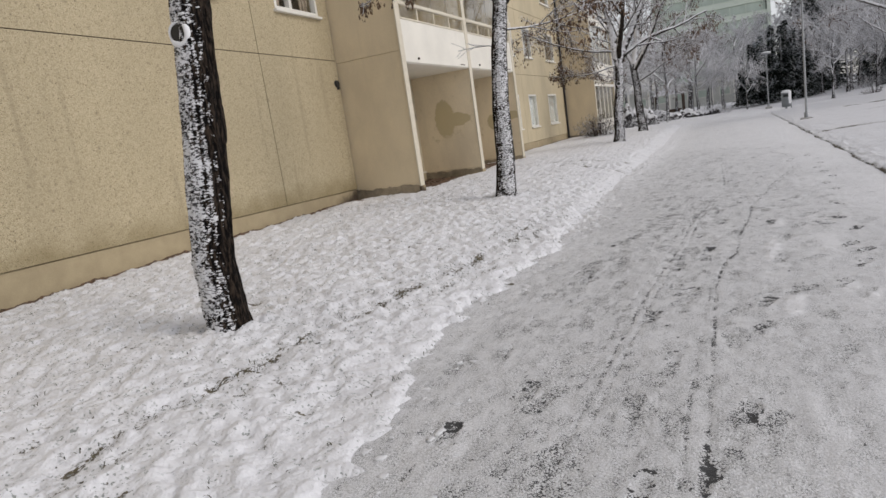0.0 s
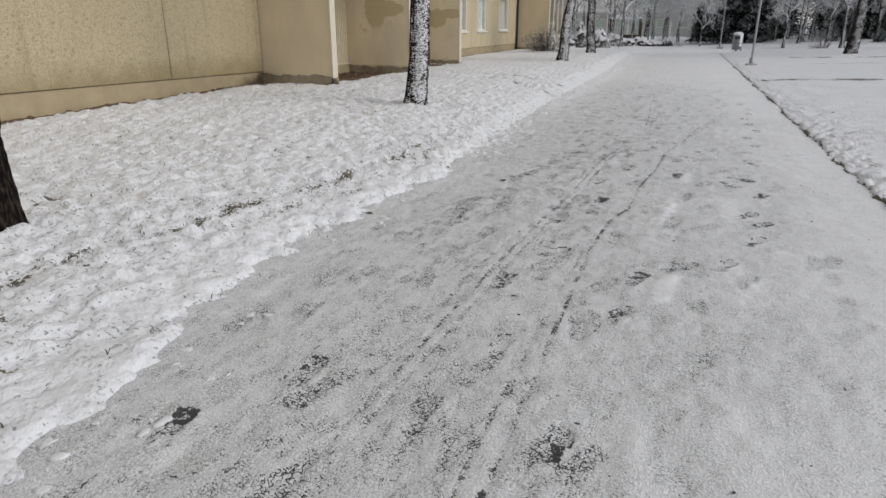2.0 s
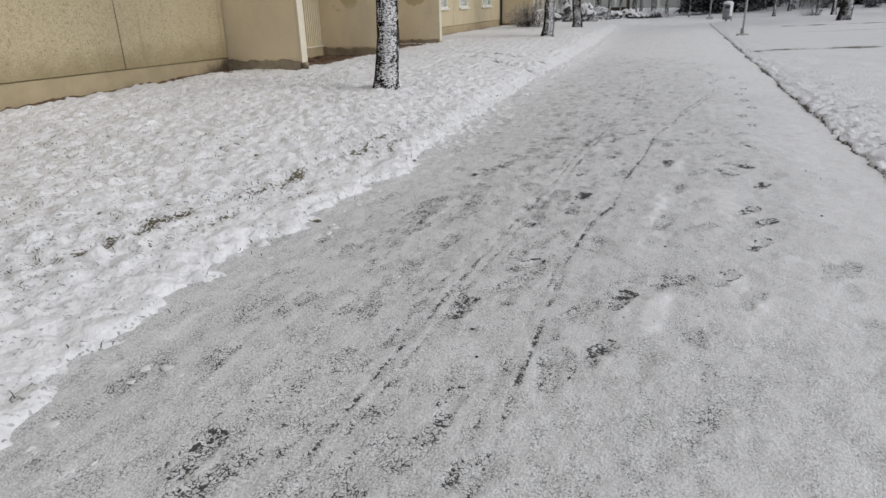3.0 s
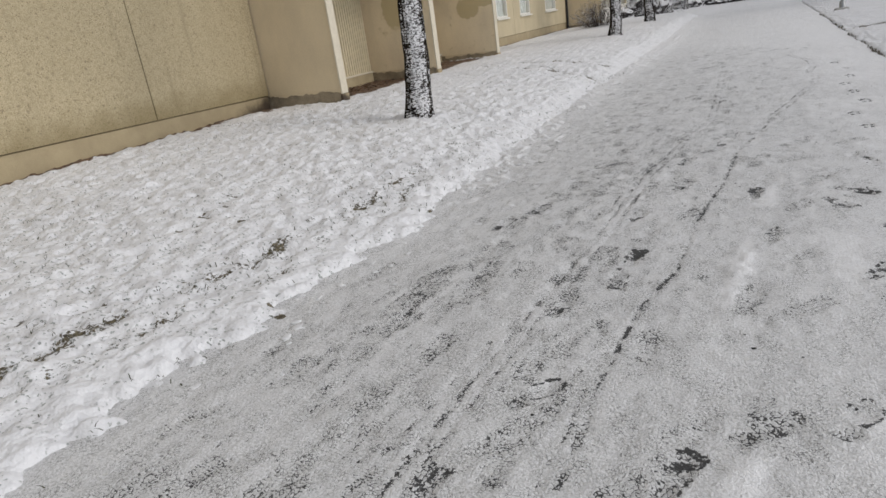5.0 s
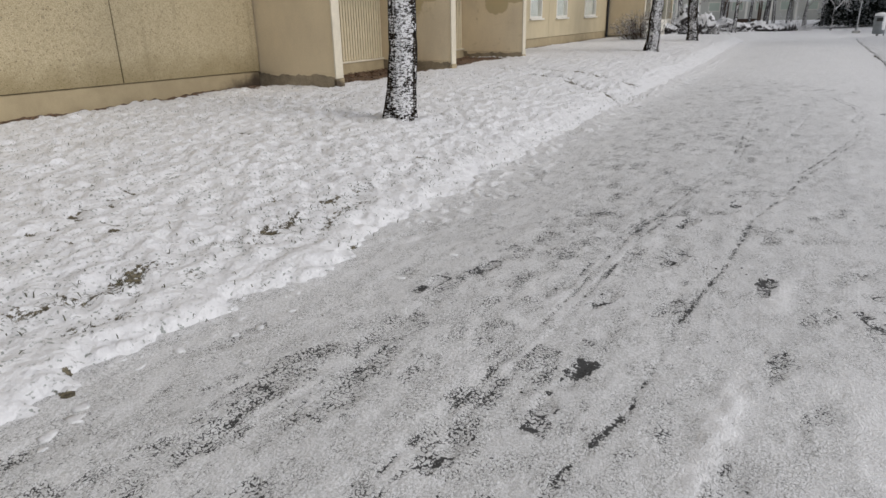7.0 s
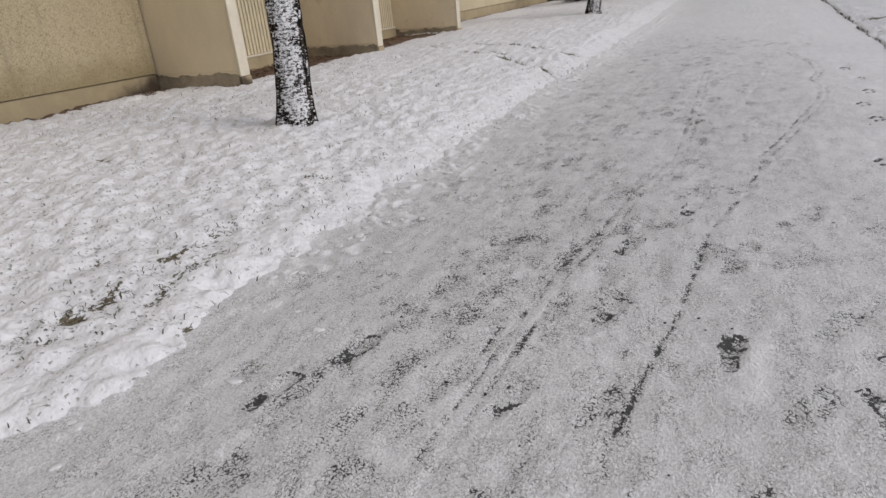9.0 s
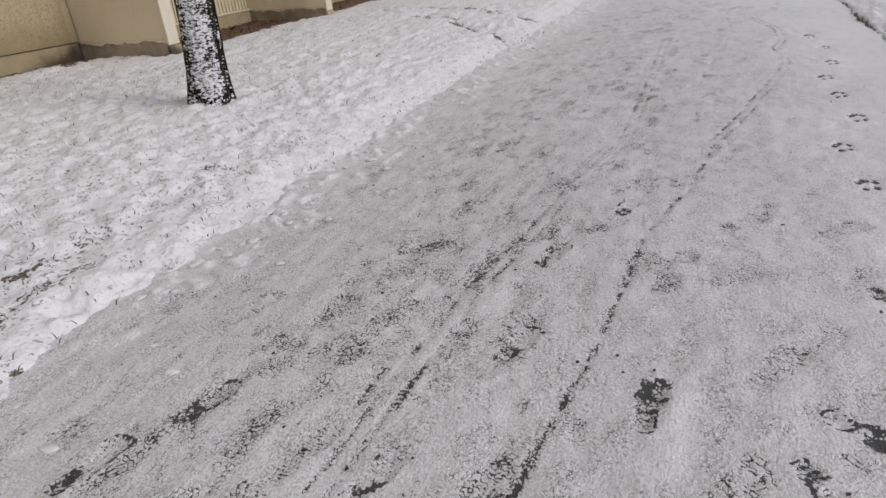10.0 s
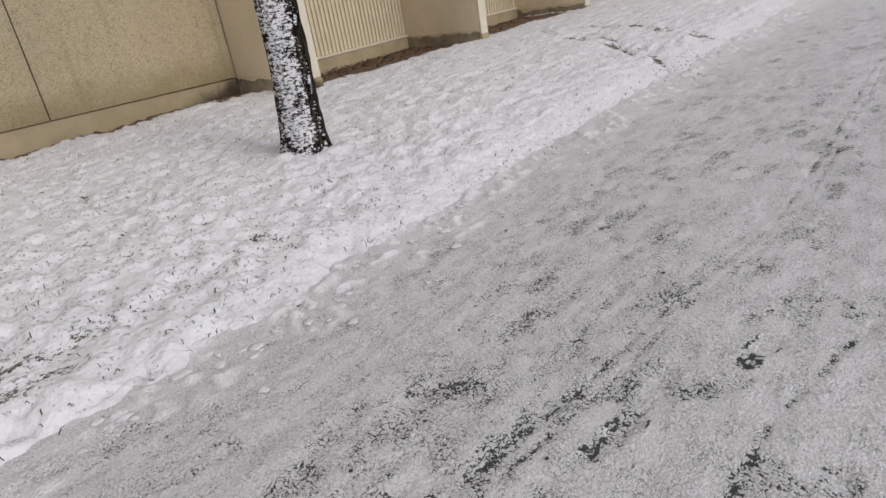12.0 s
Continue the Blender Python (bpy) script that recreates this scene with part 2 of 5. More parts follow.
def bark(name, dark, light, side_snow, top_snow, frost=0.0, side=(0.1, -0.99, 0.1)):
    m, nt, b = material(name, 0.9)
    p = place(nt)
    groove = grain(nt, place(nt, 1, 1, 0.22), 46, 4, 0.6)
    wood = blend(nt, step(nt, groove, 0.42, 0.66), dark, light)
    cover = maths(nt, "SUBTRACT", facing(nt, (0, 0, 1)), 1.0 - top_snow)
    if side_snow:
        rough = maths(nt, "ADD", maths(nt, "ADD", maths(nt, "MULTIPLY", grain(nt, place(nt, 1, 1, 1.2), 15, 3, 0.6), 2.6), maths(nt, "MULTIPLY", grain(nt, place(nt, 0.65, 0.65, 1.9), 32, 3, 0.6), 3.6)), maths(nt, "MULTIPLY", grain(nt, p, 4, 2), 2.6))
        lee = maths(nt, "ADD", maths(nt, "SUBTRACT", maths(nt, "MULTIPLY", facing(nt, side), 2.6), 2.8 - 0.6 * side_snow), maths(nt, "SUBTRACT", rough, 4.1))
        # dark curved flakes of bark stand out of the snow
        flake = maths(nt, "ABSOLUTE", maths(nt, "SUBTRACT", grain(nt, place(nt, 0.75, 0.75, 1.5), 19, 3, 0.6), 0.5))
        lee = maths(nt, "SUBTRACT", lee, step(nt, flake, 0.0, 0.10, 1.15, 0.0))
        cover = maths(nt, "MAXIMUM", maths(nt, "ADD", lee, 0.42), cover)
    else:
        cover = maths(nt, "ADD", cover, maths(nt, "MULTIPLY", maths(nt, "SUBTRACT", grain(nt, p, 9, 3), 0.5 - frost), 1.4))
    f = step(nt, cover, -0.14, 0.22)
    if side_snow:
        # small dark scales show through the snow all over
        scales = step(nt, grain(nt, place(nt, 0.8, 0.8, 2.0), 30, 2, 0.55), 0.53, 0.62, 1.0, 0.12)
        f = maths(nt, "MULTIPLY", f, scales)
    put(nt, b.inputs["Base Color"], blend(nt, f, wood, (0.82, 0.82, 0.84)))
    ridges = maths(nt, "MULTIPLY", maths(nt, "MULTIPLY", groove, 2.2), maths(nt, "SUBTRACT", 1.0, maths(nt, "MULTIPLY", f, 0.75)))
    bump(nt, b, maths(nt, "ADD", ridges, maths(nt, "MULTIPLY", f, 1.1)), 1.0, 0.03)
    b.inputs["Specular IOR Level"].default_value = 0.12
    return m


def needles():
    m, nt, b = material("spruce_needles", 0.8)
    r = island(nt)
    p = place(nt)
    green = blend(nt, grain(nt, p, 3, 2), (0.004, 0.008, 0.005), (0.014, 0.021, 0.013))
    f = step(nt, maths(nt, "ADD", maths(nt, "MULTIPLY", r, 0.5), maths(nt, "MULTIPLY", grain(nt, p, 1.5, 3), 1.5)), 1.10, 1.22)
    put(nt, b.inputs["Base Color"], blend(nt, f, green, (0.66, 0.69, 0.72)))
    b.inputs["Specular IOR Level"].default_value = 0.15
    return m


def leaf_brown():
    m, nt, b = material("dry_leaves", 0.8)
    put(nt, b.inputs["Base Color"], blend(nt, island(nt), (0.05, 0.03, 0.022), (0.20, 0.12, 0.07)))
    return m


def glass(name, tint):
    m, nt, b = material(name, 0.03)
    b.inputs["Base Color"].default_value = (*tint, 1)
    b.inputs["Transmission Weight"].default_value = 1.0
    b.inputs["IOR"].default_value = 1.45
    return m


M_LAWN = snow_ground()
M_PATH = trodden_snow()
M_AGG = aggregate()
M_FIN = render_coat("painted_concrete", (0.68, 0.57, 0.39))
M_COAT = render_coat("painted_wall_panels", (0.53, 0.45, 0.30))
# lighter copies of the cross wall paint, raised to brighten the shaded recess walls
M_FIN_LIT2 = render_coat("lit_concrete_patched", (0.78, 0.665, 0.475), [(-7.83, 1.98, 0.36, 0.62), (-7.40, 1.92, 0.42, 0.22)])
M_FIN_LIT3 = render_coat("lit_concrete_overpainted", (0.78, 0.665, 0.475), [(-7.66, 1.72, 0.42, 0.33), (-7.15, 1.86, 0.45, 0.17)])
M_PLINTH = plinth()
M_FOOT = plain("damp_concrete", (0.33, 0.275, 0.195), 0.85, vary=0.3, scale=3.5, relief=0.5)
M_JOINT = plain("joint_sealant", (0.07, 0.055, 0.036), 0.9)
M_CREAM = plain("cream_paint", (0.66, 0.60, 0.48), 0.5, vary=0.06, relief=0.08)
M_RIB = plain("ribbed_cladding_paint", (0.68, 0.60, 0.43), 0.5, vary=0.06, relief=0.08)
M_PARAPET = plain("parapet_paint", (0.80, 0.765, 0.68), 0.5, vary=0.05, scale=1.5, relief=0.08)
M_WHITE = plain("window_paint", (0.78, 0.76, 0.70), 0.4, vary=0.04)
M_GLASS = glass("window_glass", (0.95, 0.97, 0.96))
M_BLIND = plain("blind_fabric", (0.66, 0.68, 0.66), 0.8, vary=0.05)
M_CURTAIN = plain("curtain_cloth", (0.30, 0.24, 0.19), 0.9, vary=0.2, scale=20)
# near-black inner walls and floors, the dark of unlit rooms put into colour
M_ROOM = plain("unlit_room_dark", (0.06, 0.055, 0.05), 0.9)
M_BLACK = plain("black_plastic", (0.02, 0.02, 0.02), 0.5)
M_BARK = bark("snowy_bark", (0.005, 0.004, 0.004), (0.060, 0.044, 0.032), 1.0, 0.25, 0.0, (-0.1, -0.99, 0.1))
M_BARK3 = bark("snowy_bark_turned", (0.008, 0.006, 0.005), (0.07, 0.055, 0.042), 1.05, 0.25, 0.0, (0.5, -0.86, 0.1))
M_LIMB = bark("limb_bark", (0.018, 0.014, 0.012), (0.06, 0.048, 0.04), 0.0, 1.0, 0.1)
M_BARK2 = bark("dark_bark", (0.010, 0.008, 0.007), (0.06, 0.047, 0.036), 0.35, 0.25)
M_FROST = bark("frosted_twig", (0.05, 0.042, 0.04), (0.13, 0.11, 0.10), 0.0, 1.0, 0.10)
M_RIME = bark("rime_twig", (0.06, 0.048, 0.042), (0.15, 0.125, 0.11), 0.0, 1.0, 0.37)
M_BUSH = bark("snowy_bush_mass", (0.03, 0.028, 0.028), (0.12, 0.11, 0.11), 0.0, 0.62, 0.04)
M_SHRUB = bark("shrub_twig", (0.035, 0.022, 0.018), (0.10, 0.07, 0.055), 0.0, 0.6, 0.0)
M_NEEDLE = needles()
M_LEAF = leaf_brown()
M_SNOW = plain("snow_cap", (0.87, 0.87, 0.885), 0.7, vary=0.03, scale=12, fine=90, relief=0.4)
M_CLOD = plain("greyed_snow", (0.74, 0.74, 0.75), 0.7, vary=0.08, scale=25, fine=90, relief=0.6)
M_STEEL = plain("galvanised_steel", (0.36, 0.37, 0.38), 0.45, 0.5, vary=0.08)
M_BIN = plain("bin_paint", (0.22, 0.24, 0.25), 0.5, vary=0.1)
M_TOWER = plain("tower_facade", (0.54, 0.59, 0.52), 0.7, vary=0.05, scale=0.3)
M_TOWER2 = plain("tower_band", (0.60, 0.66, 0.57), 0.6, vary=0.04, scale=0.3)
M_TOWERGLASS = plain("tower_glazing", (0.50, 0.57, 0.50), 0.6, vary=0.08, scale=0.5)
M_GRASS = plain("dead_grass", (0.075, 0.075, 0.045), 0.8, vary=0.3, scale=30)
M_WOOD = plain("dark_timber", (0.10, 0.065, 0.045), 0.7, vary=0.25, scale=8)
M_CONCRETE = plain("footing_concrete", (0.45, 0.44, 0.42), 0.85, vary=0.15, scale=8)
M_FARWALL = plain("far_plaster", (0.60, 0.60, 0.56), 0.8, vary=0.06, scale=0.5)


# ---- mesh helpers ----
def empty(name, x=0, y=0, z=0):
    ob = new(name)
    ob.location = (x, y, z)
    return ob


def link_mesh(name, me, mat, parent=None, label="", smooth=False):
    ob = new(name, me)
    if mat:
        me.materials.append(mat)
    if smooth:
        me.polygons.foreach_set("use_smooth", np.ones(len(me.polygons), bool))
    if parent:
        ob.parent = parent
        # meshes are drawn in world places: only a thing's own offset is taken back
        ob.matrix_parent_inverse = Matrix.Translation((0, 0, 0) if parent.parent else -Vector(parent.location))
    if label:
        ob["label"] = label
    return ob


def part(name, bm, mat, parent=None, label="", smooth=False):
    me = bpy.data.meshes.new(name)
    bm.to_mesh(me)
    bm.free()
    return link_mesh(name, me, mat, parent, label, smooth)


def box(bm, x0, x1, y0, y1, z0, z1, bev=0.0):
    m = Matrix.Translation(((x0 + x1) / 2, (y0 + y1) / 2, (z0 + z1) / 2)) @ Matrix.Diagonal((x1 - x0, y1 - y0, z1 - z0, 1))
    vs = bmesh.ops.create_cube(bm, size=1, matrix=m)["verts"]
    if bev:
        es = list({e for v in vs for e in v.link_edges})
        bmesh.ops.bevel(bm, geom=es, offset=bev, segments=1, affect="EDGES")
    return bm


def box_part(name, dims, mat, parent=None, label="", bev=0.006):
    return part(name, box(bmesh.new(), *dims, bev), mat, parent, label)


def holed(name, x0, x1, y0, y1, z0, z1, holes, mat, parent, label=""):
    """A wall panel facing x with real openings (y0, y1, z0, z1)."""
    bm = bmesh.new()
    ysn = sorted({y0, y1, *[v for h in holes for v in h[:2]]})
    zsn = sorted({z0, z1, *[v for h in holes for v in h[2:]]})
    ysn = [v for v in ysn if y0 <= v <= y1]
    zsn = [v for v in zsn if z0 <= v <= z1]
    def solid(i, k):
        cy, cz = (ysn[i] + ysn[i + 1]) / 2, (zsn[k] + zsn[k + 1]) / 2
        return not any(h[0] < cy < h[1] and h[2] < cz < h[3] for h in holes)
    ny, nz = len(ysn) - 1, len(zsn) - 1
    v = {}
    def vert(i, k, s):
        if (i, k, s) not in v:
            v[i, k, s] = bm.verts.new(((x0, x1)[s], ysn[i], zsn[k]))
        return v[i, k, s]
    for i in range(ny):
        for k in range(nz):
            if not solid(i, k):
                continue
            bm.faces.new([vert(i, k, 1), vert(i + 1, k, 1), vert(i + 1, k + 1, 1), vert(i, k + 1, 1)])
            bm.faces.new([vert(i, k, 0), vert(i, k + 1, 0), vert(i + 1, k + 1, 0), vert(i + 1, k, 0)])
            if i == 0 or not solid(i - 1, k):
                bm.faces.new([vert(i, k, 0), vert(i, k, 1), vert(i, k + 1, 1), vert(i, k + 1, 0)])
            if i == ny - 1 or not solid(i + 1, k):
                bm.faces.new([vert(i + 1, k, 1), vert(i + 1, k, 0), vert(i + 1, k + 1, 0), vert(i + 1, k + 1, 1)])
            if k == 0 or not solid(i, k - 1):
                bm.faces.new([vert(i, k, 1), vert(i, k, 0), vert(i + 1, k, 0), vert(i + 1, k, 1)])
            if k == nz - 1 or not solid(i, k + 1):
                bm.faces.new([vert(i, k + 1, 0), vert(i, k + 1, 1), vert(i + 1, k + 1, 1), vert(i + 1, k + 1, 0)])
    return part(name, bm, mat, parent, label)


def raw_mesh(name, verts, quads, tris=None):
    """A mesh from arrays."""
    me = bpy.data.meshes.new(name)
    verts = np.asarray(verts, np.float32)
    quads = np.asarray(quads, np.int32).reshape(-1, 4)
    tris = np.zeros((0, 3), np.int32) if tris is None else np.asarray(tris, np.int32).reshape(-1, 3)
    me.vertices.add(len(verts))
    me.vertices.foreach_set("co", verts.ravel())
    nq, ntri = len(quads), len(tris)
    me.loops.add(nq * 4 + ntri * 3)
    me.loops.foreach_set("vertex_index", np.concatenate([quads.ravel(), tris.ravel()]))
    me.polygons.add(nq + ntri)
    me.polygons.foreach_set("loop_start", np.concatenate([np.arange(nq) * 4, nq * 4 + np.arange(ntri) * 3]).astype(np.int32))
    me.update(calc_edges=True)
    return me


def tubes(lines, sides):
    """Tapered tubes round polylines of (points, radii)."""
    vs, qs, base = [], [], 0
    ang = np.arange(sides) * 2 * np.pi / sides
    ca, sa = np.cos(ang)[None, :, None], np.sin(ang)[None, :, None]
    for pts, rad in lines:
        pts, rad = np.asarray(pts, float), np.asarray(rad, float)
        n = len(pts)
        tan = np.gradient(pts, axis=0)
        tan /= np.linalg.norm(tan, axis=1, keepdims=True) + 1e-9
        ref = np.array([0, 0, 1.0]) if abs(tan[:, 2]).mean() < 0.75 else np.array([1.0, 0, 0])
        u = np.cross(tan, ref)
        u /= np.linalg.norm(u, axis=1, keepdims=True) + 1e-9
        w = np.cross(tan, u)
        ring = pts[:, None, :] + rad[:, None, None] * (ca * u[:, None, :] + sa * w[:, None, :])
        vs.append(ring.reshape(-1, 3))
        i = np.arange(n - 1)[:, None] * sides + base
        k = np.arange(sides)[None, :]
        k2 = (k + 1) % sides
        qs.append(np.stack([i + k, i + sides + k, i + sides + k2, i + k2], -1).reshape(-1, 4))
        base += n * sides
    return np.concatenate(vs), np.concatenate(qs)


def tube_part(name, lines, sides, mat, parent=None, label=""):
    return link_mesh(name, raw_mesh(name, *tubes(lines, sides)), mat, parent, label, True)


def lattice(x, y, cell, seed):
    """Smooth value noise in 0..1 on arrays."""
    def h(i, j):
        n = np.sin(i * 127.1 + j * 311.7 + seed * 74.7) * 43758.5453
        return n - np.floor(n)
    u, v = x / cell, y / cell
    i, j = np.floor(u), np.floor(v)
    fu, fv = u - i, v - j
    fu, fv = fu * fu * (3 - 2 * fu), fv * fv * (3 - 2 * fv)
    return (h(i, j) * (1 - fu) + h(i + 1, j) * fu) * (1 - fv) + (h(i, j + 1) * (1 - fu) + h(i + 1, j + 1) * fu) * fv


def ease(v, lo, hi):
    t = np.clip((v - lo) / (hi - lo), 0, 1)
    return t * t * (3 - 2 * t)


# ---- the ground: one snow-covered sheet to the horizon, and the trodden path laid into it ----
def lawn_level(x, y):
    left = np.interp(x, [-40, -8.6, -5, -3.85, -2.9, -2.5, -2.25, -2.05], [0.3, 0.26, 0.30, 0.29, 0.19, 0.12, 0.075, 0.05])
    left = left * np.interp(y, [2, 4.5, 10, 40, 50, 90], [0.55, 0.65, 1.0, 1.0, 0.15, 0.15])
    right = np.interp(x, [2.0, 2.3, 3.0, 6, 12, 30], [0.03, 0.06, 0.10, 0.2, 0.32, 0.6])
    return np.where(x < 0, left, right)


def left_edge(y):
    turn = -14 * ease(y, 39, 47)
    bends = np.interp(y, [0, 2.5, 3, 3.5, 4.1, 5.2, 5.6, 5.85, 6.2, 6.6, 7.0, 7.5, 8.1, 8.5, 9.0, 9.8, 11, 25, 35, 40], [-1.78, -1.79, -1.83, -1.92, -2.04, -2.17, -2.14, -1.97, -2.15, -2.06, -2.1, -1.94, -2.0, -2.13, -2.02, -2.09, -2.12, -2.14, -2.45, -2.5])
    return bends + turn * ease(y, 38, 44) + 0.07 * (lattice(y, y * 0, 0.35, 3) - 0.5)


def right_edge(y):
    turn = 12 * ease(y, 42, 50)
    return 2.0 + turn + 0.07 * (lattice(y, y * 0, 0.6, 5) - 0.5) + 0.05 * (lattice(y, y * 0, 0.15, 6) - 0.5)


def path_mask(x, y):
    """1 on the path, 0 on the lawns, in a soft step about 8 cm wide."""
    crumbs = 0.16 * (lattice(x, y, 0.26, 53) - 0.5) + 0.16 * (lattice(x, y, 0.11, 51) - 0.5) + 0.12 * (lattice(x, y, 0.055, 52) - 0.5)
    crumbs = crumbs * (1 - 0.75 * ease(y, 7, 15))
    soft = 1.9 + 3.0 * ease(y, 6.5, 11) + 2.0 * ease(y, 11, 24)
    on = ease((x + crumbs - left_edge(y)) / soft, -0.10, 0.06) * ease(right_edge(y) - x, -0.04, 0.03)
    return on * (1 - ease(y, 51, 52))


def steps_of(parts):
    out = [parts[0][0]]
    for end, d0, d1 in [p[1:] for p in parts]:
        start = out[-1]
        n = max(2, int(2 * (end - start) / (d0 + d1)))
        w = np.cumsum(np.linspace(d0, d1, n))
        out.extend(start + (end - start) * w / w[-1])
    return np.array(out)


def sheet(name, xs, ys, level, mat):
    X, Y = np.meshgrid(xs, ys)
    Z, layers = level(X, Y)
    n, m = len(ys), len(xs)
    i = (np.arange(n - 1)[:, None] * m + np.arange(m - 1)[None, :]).ravel()
    me = raw_mesh(name, np.stack([X, Y, Z], -1).reshape(-1, 3), np.stack([i, i + 1, i + m + 1, i + m], -1))
    for key, values in layers.items():
        me.attributes.new(key, "FLOAT", "POINT").data.foreach_set("value", values.astype(np.float32).ravel())
    return link_mesh(name, me, mat, None, "", True)


def rim(shape):
    return np.clip(4 * shape * (1 - shape), 0, 1)


def groove(line, X, Y, width):
    """A soft line through the points of line (y rising), 1 on it."""
    lx, ly = np.array(line).T
    cx = np.interp(Y, ly, lx) + 0.012 * (lattice(Y, Y * 0, 0.21, 9) - 0.5)
    on = (Y > ly[0]) & (Y < ly[-1])
    return np.exp(-((X - cx) / width) ** 2) * on


def worn_line(y):
    """Where an old worn line runs through the grass beside the path."""
    return np.interp(y, [0, 3.4, 4.2, 4.7, 5.6, 6.3, 7.0, 8.0, 9.0, 10.0, 11.0, 13.5, 20], [-3.4, -3.25, -3.18, -3.06, -2.95, -2.76, -2.72, -2.65, -2.62, -2.62, -2.42, -2.3, -2.2])


def lawn(X, Y):
    mask = path_mask(X, Y)
    near = np.clip(1.15 - np.maximum(np.abs(X + 4) / 60, Y / 60), 0.15, 1) * (0.12 + 0.88 * ease(Y, -4, -1))
    a = lattice(X + 0.06 * lattice(X, Y, 0.2, 8), Y, 0.11, 11) - 0.5
    b = np.abs(lattice(X + 3, Y, 0.085, 12) - 0.5)
    c = lattice(X + 5, Y, 0.062, 14) - 0.5
    lumps = 0.050 * a + 0.062 * (b - 0.2) + 0.030 * c + 0.05 * (lattice(X, Y, 0.7, 13) - 0.5)
    edge_heap = 0.016 * near * near * np.exp(-((X - left_edge(Y) + 0.14) / 0.13) ** 2) * lattice(X, Y, 0.12, 15)
    calm = 1 - 0.55 * np.exp(-((X - left_edge(Y) + 0.22) / 0.25) ** 2)
    z = lawn_level(X, Y) + lumps * near * calm + edge_heap
    hollow = ease(0.10 - b - 0.10 * a - 0.12 * c, 0.05, 0.13)
    bare = (0.13 + 0.42 * hollow * ease(lattice(X + 9, Y, 0.5, 16), 0.25, 0.7)) * near * calm + 0.12 * (lattice(X, Y, 1.3, 17) - 0.5)
    # an old worn line beside the path
    rut = worn_line(Y)
    wander = 0.16 * (lattice(Y, X, 0.6, 18) - 0.5)
    r = np.exp(-((X - rut - wander) / 0.085) ** 2) * (0.25 + 0.75 * ease(lattice(Y, X * 0, 0.34, 19), 0.15, 0.55)) * (1 - 0.65 * ease(Y, 7.5, 10.5)) * ease(16 - Y, 0, 4)
    r = np.maximum(r, 0.6 * np.exp(-((X - rut - 0.24 - 1.5 * wander) / 0.07) ** 2) * ease(lattice(Y + 5, X * 0, 0.3, 20), 0.45, 0.75) * ease(13 - Y, 0, 4))
    z -= 0.014 * r
    r = r * (0.55 + 0.45 * ease(lattice(X, Y, 0.05, 22), 0.3, 0.75))
    bare = np.maximum(bare, (0.13 + (0.40 + 0.10 * ease(Y, 4.5, 6)) * r) * (r > 0.05))
    # steps from the path to the doorways
    for k, line in enumerate((((-6.3, 18.9), (-4.9, 18.4), (-3.8, 17.95), (-2.5, 17.4)), ((-6.3, 18.75), (-4.35, 17.15), (-3.1, 16.2), (-2.2, 15.2)))):
        for (ax, ay), (bx, by) in zip(line, line[1:]):
            run = math.hypot(bx - ax, by - ay)
            u, v = (bx - ax) / run, (by - ay) / run
            along, off = (X - ax) * u + (Y - ay) * v, (Y - ay) * u - (X - ax) * v
            on = (along > -0.05) & (along < run + 0.05)
            for side in (-0.10, 0.10):
                dent = np.exp(-((off - side) / 0.055) ** 2) * on * ease(lattice(along + 3 * k + 9 * side, X * 0, 0.30, 24 + k), 0.30, 0.55)
                z -= 0.035 * dent
                bare += 0.52 * dent
    # uncovered soil in the doorways and corners, and a dark line along the house
    house = np.where(X < -6.9, np.clip(ease(-6.95 - X, 0, 0.65), 0, 1), 0)
    bays = house * ((Y > 14) & (Y < 22.3)) * np.where(Y < 18.2, 1.0, 0.62)
    foot = np.exp(-((X + 8.6) / 0.10) ** 2) * 0.72 + 0.6 * np.exp(-((X + 8.45) / 0.28) ** 2 - ((Y - 13.6) / 0.6) ** 2)
    bare += 0.95 * bays + foot + 0.5 * np.exp(-((X + 8.75) / 0.35) ** 2 - ((Y - 36.9) / 0.7) ** 2)
    z -= 0.05 * bays
    # hollows round the trunks
    for tx, ty in ((-4.05, 4.3), (-3.86, 11.23), (-3.96, 25.4), (-3.93, 33.0)):
        d2 = (X - tx) ** 2 + (Y - ty) ** 2
        z += 0.04 * np.exp(-d2 / 0.09) * near
    # the dark line along the far edge, and a trampled strip beyond it
    re = right_edge(Y)
    line = np.exp(-((X - re - 0.02) / 0.026) ** 2) * (Y < 44)
    bare += (0.30 + 0.45 * lattice(X * 0, Y, 0.25, 23)) * line
    z -= 0.02 * line
    strip = np.exp(-((Y - 21.6 + 0.12 * (X - 3)) / 0.30) ** 2) * (X > 2.2) * (X < 9) + np.exp(-((Y - 34.5) / 0.5) ** 2) * (X > 4.5) * (X < 14) + 0.7 * np.exp(-((Y - 28 - 0.2 * X) / 0.3) ** 2) * (X > 4.5) * (X < 10)
    bare += 0.62 * strip * (0.35 + 0.65 * lattice(X, Y, 0.3, 21))
    z -= 0.03 * strip
    far = ease(np.hypot(X, Y), 60, 200)
    z = z * (1 - 0.4 * far)
    # dark bits at the bank's foot: grass, earth and its shadow lines, painted in
    foot = ease(mask, 0.1, 0.3) * ease(0.9 - mask, 0, 0.3) * (X < 0) * ease(lattice(Y, X * 0, 0.11, 61), 0.62, 0.85) * ease(lattice(Y, X * 0, 0.9, 62), 0.3, 0.6) * ease(lattice(X, Y, 0.045, 68), 0.35, 0.75) * ease(9 - Y, 0, 2)
